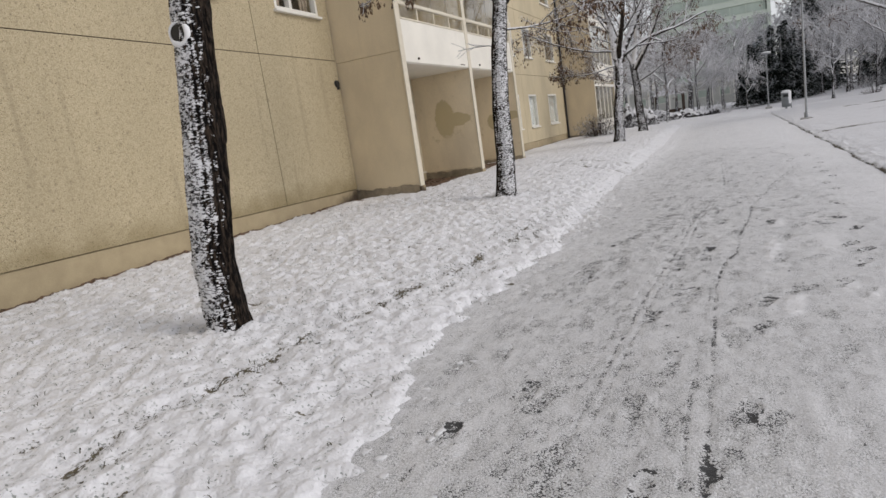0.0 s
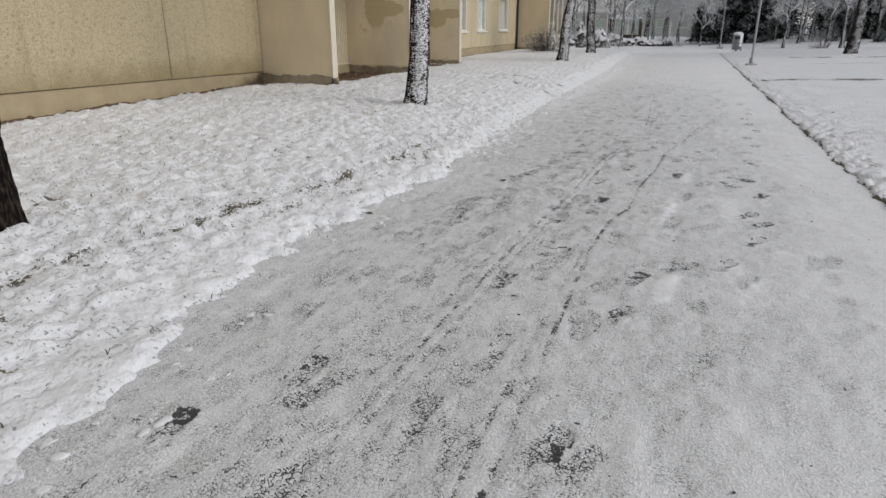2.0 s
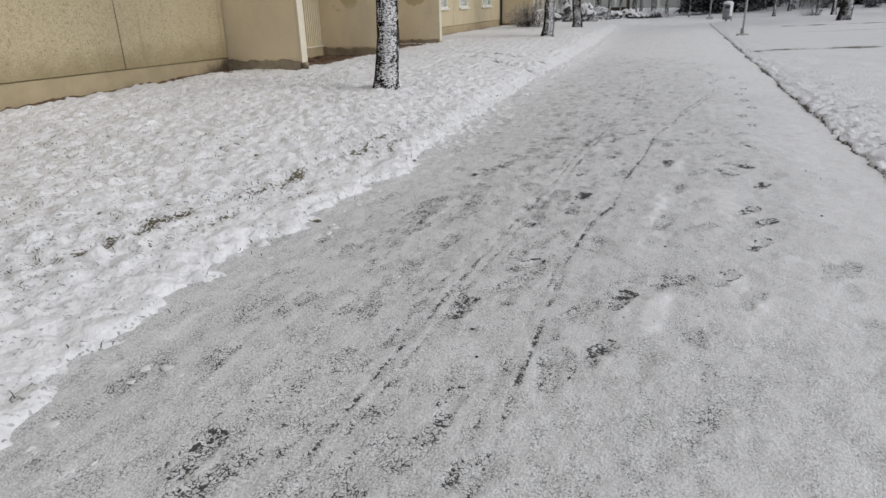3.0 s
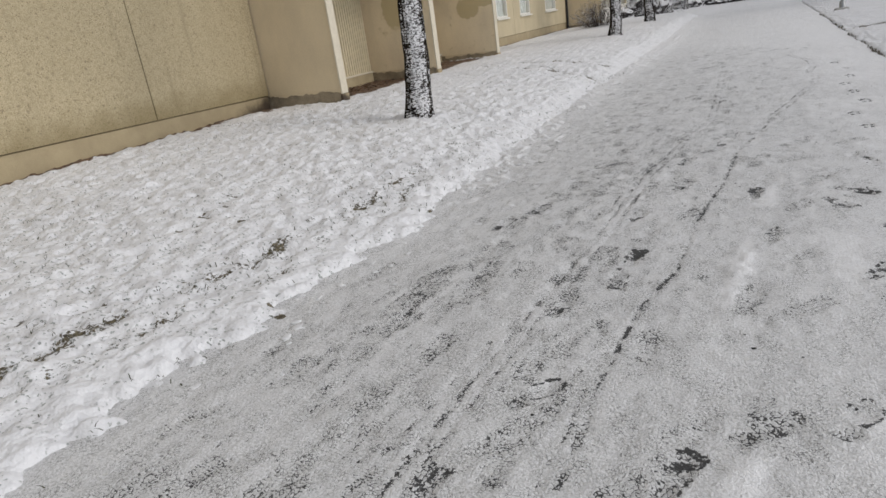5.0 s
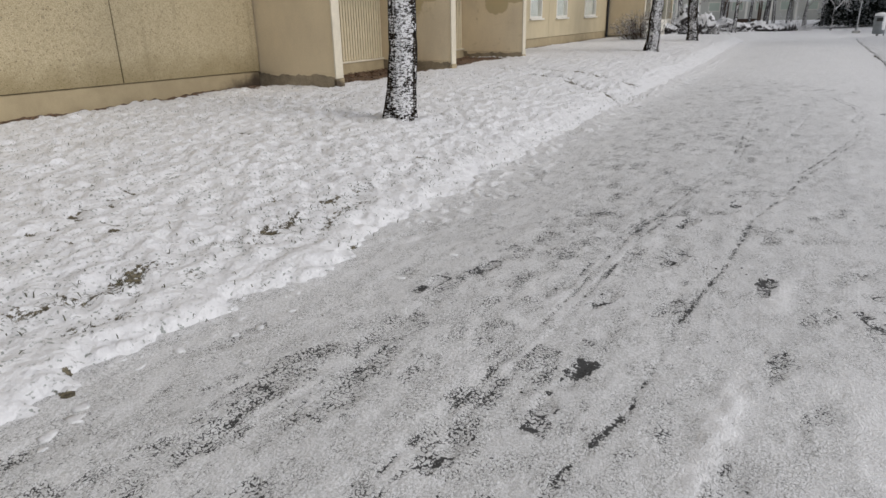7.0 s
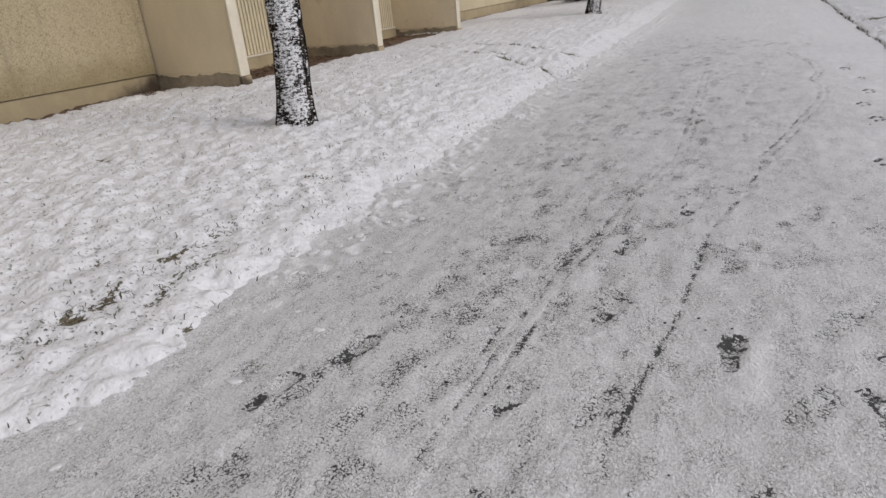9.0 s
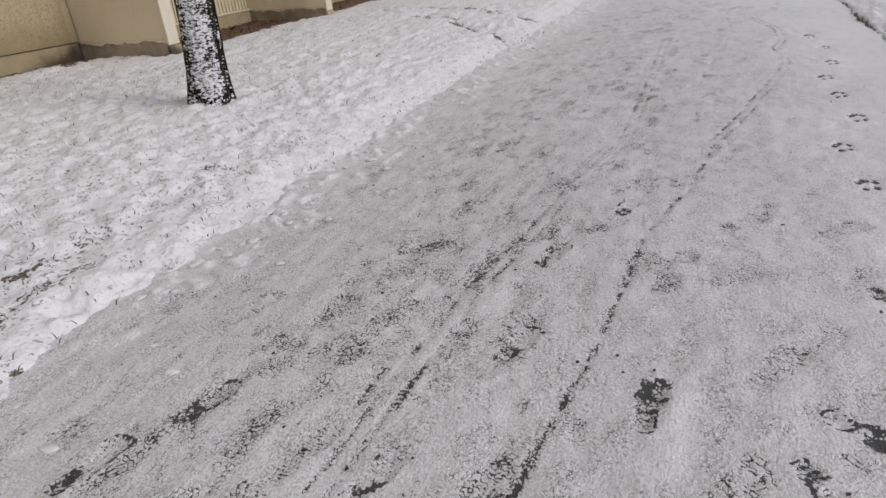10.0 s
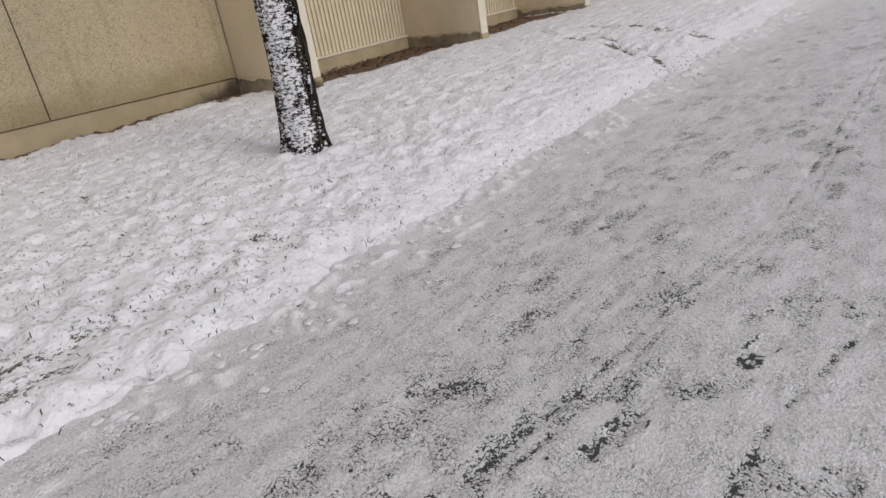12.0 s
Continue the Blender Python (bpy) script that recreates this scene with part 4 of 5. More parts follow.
def vent(x, y, z):
    bm = bmesh.new()
    bmesh.ops.create_cone(bm, cap_ends=True, segments=20, radius1=0.085, radius2=0.07, depth=0.05, matrix=Matrix.Translation((x + 0.026, y, z)) @ Matrix.Rotation(radians(90), 4, "Y"))
    v = part("vent", bm, M_BLACK, house, "round black wall vent")
    box_part("vent_lip", (x + 0.02, x + 0.07, y - 0.03, y + 0.03, z - 0.14, z - 0.075), M_BLACK, v)


vent(WALL, 13.72, 3.10)
vent(RIB_X + 0.01, 15.6, 3.0)
# rain pipe in the inner corner
tube_part("drainpipe", [([(WALL + 0.07, 37.12, z) for z in (0.32, 2, 4, 6, 8, TOP)], [0.055] * 6), ([(WALL + 0.07, 37.12, 0.34), (WALL + 0.09, 37.1, 0.28), (WALL + 0.22, 37.05, 0.24)], [0.055] * 3)], 12, M_BLACK, house, "dark rain pipe")
# the farther balconies
for k, (z0, z1) in enumerate(((0.2, 1.0), (3.3, 4.3), (6.2, 7.2))):
    bal = part("balcony", box(bmesh.new(), FRONT - 0.12, FRONT, 37.47, 43.97, z0, z1, 0.01), M_PARAPET, house, "white balcony parapet with rail and glazing")
    box_part("head_rail", (FRONT - 0.12, FRONT, 37.47, 43.97, z1 + 1.95, z1 + 2.1), M_PARAPET, bal)
    box_part("balcony_slab", (WALL, FRONT - 0.13, 37.47, 43.97, z0 - 0.1, z0 + 0.1), M_PARAPET, house)
    for q in range(5):
        y = 37.5 + q * 1.29
        g = box_part("pane", (FRONT - 0.07, FRONT - 0.06, y + 0.03, y + 1.26, z1 + 0.002, z1 + 1.948), M_GLASS, bal, bev=0)
        g.visible_shadow = False
        box_part("mullion", (FRONT - 0.09, FRONT - 0.03, y - 0.03, y + 0.028, z1, z1 + 1.95), M_PARAPET, bal)
box_part("recess_wall", (RIB_X - 0.25, RIB_X, 37.45, 44, -0.2, TOP), M_FARWALL, house)


# ---- trees ----
def arm(r, start, direct, length, r0, r1, n, rise, wob):
    pts, rad, p, d = [], [], Vector(start), Vector(direct).normalized()
    for k in range(n + 1):
        pts.append(tuple(p))
        rad.append(r0 + (r1 - r0) * k / n)
        d = (d + Vector((r.uniform(-wob, wob), r.uniform(-wob, wob), r.uniform(-wob, wob) + rise))).normalized()
        p = p + d * (length / n)
    return pts, rad


def side_way(r, d, angle):
    d = Vector(d).normalized()
    u = d.orthogonal().normalized()
    u = Matrix.Rotation(r.uniform(0, 2 * math.pi), 3, d) @ u
    return (d * math.cos(angle) + u * math.sin(angle)).normalized()


def branch_out(r, parents, count, start, angle, ratio, thin, n, rise, wob, rmin):
    out = []
    for pts, rad in parents:
        L = sum((Vector(pts[i + 1]) - Vector(pts[i])).length for i in range(len(pts) - 1))
        m = len(pts) - 1
        for c in range(count):
            t = start + (0.98 - start) * (c + r.random()) / count
            i = min(m - 1, int(t * m))
            f = t * m - i
            p = Vector(pts[i]).lerp(Vector(pts[i + 1]), f)
            rr = rad[i] + (rad[i + 1] - rad[i]) * f
            d = side_way(r, Vector(pts[i + 1]) - Vector(pts[i]), radians(r.uniform(*angle)))
            q = max(rmin, rr * thin)
            out.append(arm(r, p, d, L * ratio * r.uniform(0.6, 1.15) * (1.1 - 0.5 * t), q, max(rmin * 0.7, q * 0.35), n, rise, wob))
    return out


def leaf_mesh(r, tips, per, size):
    vs, qs = [], []
    for pts, rad in tips:
        for _ in range(per):
            i = r.randrange(len(pts))
            c = Vector(pts[i]) + Vector((r.uniform(-0.06, 0.06), r.uniform(-0.06, 0.06), r.uniform(-0.12, 0.0)))
            u = Vector((r.gauss(0, 1), r.gauss(0, 1), r.gauss(0, 0.5))).normalized()
            w = Vector((r.gauss(0, 0.5), r.gauss(0, 0.5), -1)).normalized()
            s = size * r.uniform(0.6, 1.2)
            b = len(vs)
            mid = c + w * s
            vs += [tuple(c), tuple(mid + u * s * 0.45), tuple(c + w * s * 1.7 + u.cross(w) * s * 0.3), tuple(mid - u * s * 0.45)]
            qs.append((b, b + 1, b + 2, b + 3))
    return raw_mesh("leaves", vs, qs)


def trunk_mesh(pts, rad, sides, rings, seed, rough):
    """A thick trunk with uneven bark and a flared foot."""
    t = np.linspace(0, 1, rings)
    src = np.linspace(0, 1, len(pts))
    P = np.stack([np.interp(t, src, np.array(pts)[:, k]) for k in range(3)], 1)
    R = np.interp(t, src, rad)
    a = np.arange(sides) * 2 * np.pi / sides
    A, T = np.meshgrid(a, t)
    H = T * (pts[-1][2] - pts[0][2])
    n1 = lattice(np.cos(A) * 3 + 9, np.sin(A) * 3 + H * 0.8, 0.5, seed) - 0.5
    n2 = lattice(np.cos(A) * 9 + 20, np.sin(A) * 9 + H * 4, 0.6, seed + 1) - 0.5
    ridge = np.abs(np.sin(A * 11 + 4 * lattice(H, A * 0, 0.35, seed + 2) + 2 * lattice(H, np.cos(A), 0.09, seed + 5)))
    flare = 1 + 0.42 * np.exp(-H / 0.16) * (1 + 0.5 * np.sin(A * 4 + seed))
    rr = R[:, None] * flare * (1 + rough * (0.5 * n1 + 0.35 * n2 + 0.14 * ridge))
    V = np.stack([P[:, None, 0] + rr * np.cos(A), P[:, None, 1] + rr * np.sin(A), P[:, None, 2] + 0 * rr], -1).reshape(-1, 3)
    i = (np.arange(rings - 1)[:, None] * sides)
    k = np.arange(sides)[None, :]
    k2 = (k + 1) % sides
    Q = np.stack([i + k, i + k2, i + sides + k2, i + sides + k], -1).reshape(-1, 4)
    return V, Q


def broad_tree(name, seed, foot, pts, rad, limbs, crown, label, leafy=0.0, near=True, limb_mat=None, trunk_mat=None):
    """A leafless or half-leafless broad tree: trunk, single limbs, and the fine twigs."""
    r = random.Random(seed)
    tree = tagged(empty(name, *foot), label, "tree")
    V, Q = trunk_mesh(pts, rad, 64 if near else 14, 210 if near else 30, seed, 0.3)
    link_mesh("trunk", raw_mesh("trunk", V, Q), trunk_mat or M_BARK, tree, "dark bark plastered with wind-blown snow", True)
    mains = []
    for start, d, L, q in limbs:
        mains.append(arm(r, start, d, L, q, q * 0.3, 9, 0.03, 0.14))
    for m in mains:
        tube_part("limb", [m], 9, limb_mat or M_LIMB, tree)
    second = branch_out(r, mains, crown[0], 0.18, (30, 65), 0.55, 0.55, 6, 0.02, 0.2, 0.012)
    third = branch_out(r, second, crown[1], 0.15, (30, 70), 0.55, 0.55, 4, 0.0, 0.25, 0.007)
    fourth = branch_out(r, third, crown[2], 0.15, (30, 70), 0.6, 0.6, 3 if near else 1, -0.03, 0.3, 0.005 if near else 0.011)
    tagged(tube_part("branch_mass", second + third, 5 if near else 3, limb_mat or M_LIMB, tree, "branches lined with snow"), kind="stuff")
    tagged(tube_part("twig_mass", fourth, 3, M_FROST if near else M_RIME, tree, "fine frosted twigs"), kind="stuff")
    if leafy:
        tips = [f for f in fourth if r.random() < leafy]
        tagged(link_mesh("leaves", leaf_mesh(r, tips, 5, 0.055), M_LEAF, tree, "withered brown leaves"), kind="stuff")
    return tree


def knot(tree, x, y, z, d, q):
    """The snow-rimmed scar of a sawn-off branch, facing d."""
    rot = Vector(d).to_track_quat("Z", "Y").to_matrix().to_4x4()
    bm = bmesh.new()
    m = Matrix.Translation((x, y, z)) @ rot
    n, k = 22, 10
    rings = []
    for i in range(n):
        a = 2 * math.pi * i / n
        ring = []
        for j in range(k):
            b = 2 * math.pi * j / k
            w = q * (0.20 + 0.10 * math.sin(a + 2.6) + 0.06 * math.sin(a * 3 + 1) + 0.05 * noise.noise(Vector((math.cos(a) * 3, math.sin(a) * 3, b))))
            ring.append(bm.verts.new(m @ Vector(((q + w * math.cos(b)) * math.cos(a), (q + w * math.cos(b)) * math.sin(a), w * math.sin(b)))))
        rings.append(ring)
    for i in range(n):
        for j in range(k):
            bm.faces.new([rings[i][j], rings[(i + 1) % n][j], rings[(i + 1) % n][(j + 1) % k], rings[i][(j + 1) % k]])
    ring_ob = part("knot", bm, M_SNOW, tree, "snow-rimmed branch scar", True)
    # solid black plug, coloured to stand for the shade in the hollow
    bm = bmesh.new()
    bmesh.ops.create_cone(bm, cap_ends=True, segments=18, radius1=q * 0.92, radius2=q * 0.78, depth=q * 0.8, matrix=m @ Matrix.Translation((0, 0, -q * 0.25)))
    part("knot_hole", bm, M_BLACK, ring_ob)


def ups(x, y, z0, lean, h, n=6, sway=0.03):
    return [(x + lean[0] * k / n * h + sway * math.sin(k * 1.9), y + lean[1] * k / n * h + sway * math.cos(k * 1.3), z0 + h * k / n) for k in range(n + 1)]


BOW = [(-4.05 + 0.7 * q, 4.29 + 0.7 * q, z) for q, z in ((0, -0.05), (-0.03, 0.45), (-0.035, 0.8), (0.04, 1.4), (0.12, 2.1), (0.2, 2.9), (0.28, 3.8), (0.34, 4.6))]
t1 = broad_tree("maple_tree", 11, (-4.05, 4.29, 0.12), BOW, [0.17, 0.165, 0.16, 0.163, 0.155, 0.145, 0.12, 0.06],
    [((-3.75, 4.42, 3.6), (-0.6, -0.5, 0.8), 3.4, 0.08), ((-3.68, 4.45, 4.3), (0.6, 0.5, 1.2), 3.6, 0.085), ((-3.68, 4.45, 4.5), (-0.2, 0.7, 1.2), 3.4, 0.08), ((-3.7, 4.44, 4.0), (0.5, -0.7, 0.7), 3.2, 0.07)],
    (6, 6, 4), "dark maple trunk with snow stuck to one side", 0.25)
knot(t1, -3.944, 4.272, 2.62, (0.1, -0.99, 0.0), 0.085)
bm = bmesh.new()
bmesh.ops.create_icosphere(bm, subdivisions=3, radius=0.075)
for v in bm.verts:
    v.co = Vector((v.co.x * 0.9, v.co.y * 0.9, v.co.z * (0.9 if v.co.z > 0 else 4.5))) * (1 + 0.3 * noise.noise(v.co * 14)) + Vector((-3.90, 4.44, 2.03))
part("burl", bm, M_BARK, t1, "rough bark swelling", True)

t2 = broad_tree("maple_tree", 23, (-3.86, 11.23, 0.28), ups(-3.86, 11.23, 0.15, (0.095, 0.0), 5.2), [0.168, 0.152, 0.14, 0.13, 0.122, 0.10, 0.05],
    [((-3.50, 11.25, 3.55), (-0.75, -0.35, 0.75), 2.6, 0.06), ((-3.50, 11.25, 3.5), (0.7, 0.3, 0.75), 2.8, 0.065), ((-3.45, 11.25, 4.4), (-0.5, 0.6, 0.9), 3.0, 0.06),
     ((-3.52, 11.25, 3.15), (0.75, 0.7, 0.05), 2.2, 0.022), ((-3.48, 11.25, 4.25), (-0.9, -0.05, -0.02), 2.3, 0.03), ((-3.42, 11.25, 4.9), (0.2, -0.6, 1.1), 3.0, 0.06), ((-3.45, 11.25, 4.6), (-0.8, 0.1, 0.35), 2.9, 0.05)],
    (6, 6, 5), "slim maple with snow-plastered trunk and withered leaves", 0.4, trunk_mat=M_BARK3)
side = random.Random(29)
spray = [arm(side, (-3.54, 11.22, 2.85), (-0.85, -0.2, 0.25), 0.8, 0.012, 0.005, 6, -0.04, 0.15)]
spray += branch_out(side, spray, 6, 0.3, (30, 65), 0.5, 0.8, 4, -0.05, 0.25, 0.005)
tube_part("side_shoot", spray, 5, M_FROST, t2, "bare side shoot with snow")
t3 = broad_tree("maple_tree", 37, (-3.97, 25.4, 0.3), ups(-3.97, 25.4, 0.15, (0.10, 0.0), 3.2), [0.20, 0.17, 0.16, 0.155, 0.15, 0.145, 0.13],
    [((-3.68, 25.4, 3.0), (-0.30, 0.1, 1.0), 4.6, 0.135), ((-3.66, 25.4, 3.2), (0.45, 0.1, 1.0), 4.8, 0.135), ((-3.67, 25.4, 3.3), (0.1, -0.45, 1.0), 4.0, 0.11), ((-3.66, 25.4, 3.3), (0.8, 0.3, 0.75), 3.6, 0.09),
     ((-3.70, 25.4, 3.6), (-0.95, -0.2, 0.25), 3.6, 0.05), ((-3.68, 25.4, 3.1), (-0.9, -0.3, 0.0), 2.3, 0.028)],
    (8, 8, 6), "forked maple with snow along its branches", 0.5, trunk_mat=M_BARK3)
knot(t3, -3.74, 25.24, 2.42, (0.1, -1, 0.0), 0.075)
t4 = broad_tree("maple_tree", 41, (-3.93, 33.0, 0.25), ups(-3.93, 33.0, 0.1, (-0.06, 0.0), 3.4), [0.22, 0.19, 0.18, 0.17, 0.16, 0.15, 0.14],
    [((-4.1, 33.0, 2.6), (0.95, -0.1, 0.45), 3.2, 0.05), ((-4.1, 33.0, 2.5), (-0.9, -0.1, 0.4), 2.4, 0.035), ((-4.12, 33.0, 3.4), (0.3, 0.2, 1.0), 4.6, 0.135), ((-4.12, 33.0, 3.4), (-0.5, 0.1, 1.0), 4.4, 0.10), ((-4.1, 33, 3.2), (0.5, -0.5, 0.9), 4.0, 0.11)],
    (8, 8, 6), "dark maple with pale snowy side branches", 0.25, trunk_mat=M_BARK2)


def park_tree(name, seed, h, leafy, label, girth=0.13):
    r = random.Random(seed)
    lim = []
    for k in range(7):
        a = k * 2.4 + r.uniform(-0.3, 0.3)
        z = h * (0.28 + 0.07 * k)
        lim.append(((0, 0, z), (math.cos(a) * 0.8, math.sin(a) * 0.8, r.uniform(0.15, 0.7)), h * r.uniform(0.40, 0.55) * (1 - 0.05 * k), girth * 0.42))
    return broad_tree(name, seed, (0, 0, 0), ups(0, 0, -0.2, (0, 0), h * 0.8, 6, 0.05), [girth * f for f in (1, 0.85, 0.65, 0.5, 0.38, 0.25, 0.12)], lim, (7, 7, 8), label, leafy, False, M_RIME, M_BARK2)


def stand(tree, x, y, turn, size):
    z = float(lawn_level(np.array([x * 1.0]), np.array([y * 1.0]))[0]) * (0.6 if y > 60 else 1)
    ob = copy_thing(tree, pose(x, y, z, 0, 0, turn))
    ob.scale = (size, size, size * 1.04)
    ob["group"] = "park trees"
    return ob


p1 = park_tree("park_tree", 51, 7.5, 0.0, "leafless park tree white with hoarfrost")
p2 = park_tree("park_tree", 52, 8.5, 0.25, "frosted park tree with some brown leaves", 0.15)
p3 = park_tree("park_tree", 53, 6.0, 0.0, "small frosted park tree with thin trunk", 0.08)
behind_path = [(-2.4, 57, 0.95), (-4.3, 52, 0.9), (-5.6, 58, 1.0), (-7.2, 49, 1.0), (-8.5, 56, 1.1), (-6.6, 64, 1.1), (-3.4, 66, 1.1), (-0.6, 68, 1.0), (-1.4, 62, 0.85), (1.2, 72, 1.1), (-9.5, 68, 1.2), (-12, 60, 1.2), (-2.9, 60, 0.9), (-0.4, 59, 0.8), (0.6, 66, 1.0), (-4.9, 70, 1.1), (-2.0, 74, 1.15), (2.2, 76, 1.2), (-7.6, 74, 1.2), (3.8, 80, 1.3)]
on_green = [(6.4, 51.5, 0.65), (8.9, 61.5, 0.95), (9.5, 50, 1.0), (12.8, 64.5, 1.05), (14, 54, 1.1), (10.8, 70, 1.2), (15.5, 72, 1.25), (18, 60, 1.2), (21, 66, 1.3), (6.5, 74, 1.15), (24, 54, 1.2), (17, 46, 1.1), (16, 24, 1.1), (22, 34, 1.2), (8.5, 78, 1.3), (12.5, 80, 1.35), (17, 82, 1.4), (8.0, 57, 0.95), (10.2, 59, 1.1), (11.6, 66, 1.2), (7.4, 66, 1.1), (13.6, 60, 1.2), (9.2, 73, 1.3), (15.5, 65, 1.25)]
for k, (x, y, size) in enumerate(behind_path + on_green):
    stand((p1, p2, p3)[(0, 1, 0, 2, 0)[k % 5]], x, y, k * 77 % 360, size)
stand(p3, 1.17, 55.2, 30, 0.7)
big = stand(p2, 7.75, 38.1, 40, 1.0)
big.scale = (1.9, 1.9, 1.25)
big["label"] = "thick-trunked frosted tree on the snowy green"
for o in (p1, p2, p3):
    for c in [*o.children_recursive, o]:
        bpy.data.objects.remove(c)


def spruce(seed, h, wide, label):
    """A spruce: a trunk and drooping boughs of many small needle sprays."""
    r = random.Random(seed)
    tree = tagged(empty("spruce_tree"), label, "tree")
    tube_part("trunk", [([(0, 0, -0.2), (0, 0, h * 0.5), (0, 0, h * 0.97)], [0.12, 0.07, 0.015])], 8, M_LIMB, tree)
    vs, qs = [], []
    z = 0.12
    while z < h:
        f = 1 - z / h
        reach = wide * (f ** 0.8) * r.uniform(0.8, 1.12) + 0.08
        for k in range(int(7 + 5 * f)):
            a = r.uniform(0, 6.283)
            L = reach * r.uniform(0.7, 1.1)
            droop = r.uniform(0.05, 0.38)
            n = max(4, int(L / (0.10 if h < 8 else 0.13)))
            for q in range(n):
                t = (q + r.random()) / n
                c = Vector((math.cos(a) * L * t, math.sin(a) * L * t, z + r.uniform(-0.07, 0.07) - droop * L * t * t))
                for sgn in (-1, 1):
                    b = a + sgn * r.uniform(0.5, 1.1)
                    s = (0.09 + 0.20 * (1 - t)) * r.uniform(0.7, 1.25) * (1 if h < 8 else 1.35)
                    e = c + Vector((math.cos(b) * s, math.sin(b) * s, -s * r.uniform(0.1, 0.7)))
                    w = Vector((-math.sin(b), math.cos(b), r.uniform(-0.6, 0.6))) * s * 0.22
                    mid = c.lerp(e, 0.55)
                    i = len(vs)
                    vs += [tuple(c), tuple(mid - w), tuple(e), tuple(mid + w)]
                    qs.append((i, i + 1, i + 2, i + 3))
        z += 0.17 if h < 8 else 0.26
    tagged(link_mesh("needle_foliage", raw_mesh("needle_foliage", vs, qs), M_NEEDLE, tree, "dark needles dusted with snow"), kind="stuff")
    return tree


s1 = spruce(61, 5.6, 1.5, "dark bushy spruce dusted with snow")
s2 = spruce(62, 12.5, 2.3, "tall dark spruce with snowy boughs")
for k, (x, y, size) in enumerate([(1.0, 61, 0.72), (1.7, 60.2, 0.85), (2.5, 60.8, 0.95), (3.2, 60.2, 0.9), (4.0, 61, 1.05), (4.8, 60.4, 1.0), (5.6, 61.5, 0.95), (3.4, 62.5, 1.1), (2.2, 63, 0.9), (4.5, 63.5, 1.15), (6.1, 62.5, 0.8), (11.2, 62, 0.35), (12.3, 62.3, 0.42), (13.5, 58, 0.5), (16, 60, 0.55), (18.5, 61, 0.6)]):
    ob = copy_thing(s1, pose(x, y, 0.3, 0, 0, k * 61))
    ob.scale = (size, size, size)
    ob["group"] = "spruce clump"
for k, (x, y, size) in enumerate([(6.7, 74, 1.15), (8.0, 76, 1.2), (7.4, 79, 1.3), (16.2, 84, 1.2), (22.5, 85, 1.2), (8.9, 80, 1.1), (15.5, 71, 1.05), (17.5, 74, 1.15), (20, 70, 1.1), (14.3, 79, 1.2), (23, 74, 1.2), (26, 69, 1.2), (8.3, 95, 1.25), (10.2, 90, 1.15), (12.4, 96, 1.3), (15, 93, 1.2), (18, 97, 1.3), (21.5, 92, 1.25), (2.6, 78, 0.5), (25, 98, 1.3), (30, 90, 1.3)]):
    ob = copy_thing(s2, pose(x, y, 0.2, 0, 0, k * 61))
    ob.scale = (size, size, size)
    ob["group"] = "tall spruces"
for o in (s1, s2):
    for c in [*o.children_recursive, o]:
        bpy.data.objects.remove(c)


# ---- shrubs ----
def shrub(seed, x, y, z, wide, high, stems, mat, label, twiggy=5, bow=0.05):
    r = random.Random(seed)
    bush = tagged(empty("shrub", x, y, z), label, "bush")
    mains = []
    for _ in range(stems):
        a, s = r.uniform(0, 6.283), r.random() ** 0.6
        st = (x + math.cos(a) * wide * 0.35 * s, y + math.sin(a) * wide * 0.25 * s, z - 0.08)
        mains.append(arm(r, st, (math.cos(a) * s * wide / high * 0.7, math.sin(a) * s * 0.6, 1), high * r.uniform(0.75, 1.15), 0.014, 0.005, 6, -bow * (0.3 + s), 0.16))
    fine = branch_out(r, mains, twiggy, 0.15, (25, 65), 0.45, 0.7, 4, -0.02, 0.25, 0.006)
    finer = branch_out(r, fine, 4, 0.15, (25, 70), 0.5, 0.8, 3, -0.02, 0.3, 0.006)
    tagged(tube_part("stem_mass", mains, 5, mat, bush), kind="stuff")
    tagged(tube_part("twig_mass", fine + finer, 3, mat, bush), kind="stuff")
    return bush


shrub(71, -6.3, 34.2, 0.2, 1.5, 1.15, 60, M_SHRUB, "bare brown shrub with a little snow")
shrub(72, -6.0, 43.5, 0.25, 2.6, 1.5, 22, M_RIME, "dense shrub bowed under snow", 5, 0.30)
shrub(73, -4.9, 42.2, 0.2, 1.7, 1.3, 14, M_RIME, "dense shrub bowed under snow", 5, 0.30)
shrub(74, -5.2, 54, 0.1, 2.8, 0.7, 12, M_RIME, "low hedge bush heaped with snow", 5, 0.30)
shrub(75, -3.4, 54.5, 0.05, 2.6, 0.7, 12, M_RIME, "low hedge bush heaped with snow", 5, 0.30)
shrub(76, -1.2, 55.0, 0.05, 1.6, 1.3, 24, M_RIME, "small shrub white with frost", 5, 0.30)
shrub(77, 10.0, 62.0, 0.2, 2.6, 1.2, 36, M_FROST, "frosted shrub on the snowy green")
shrub(78, 8.0, 47.5, 0.15, 1.1, 0.5, 20, M_SHRUB, "low dark shrub poking out of snow")


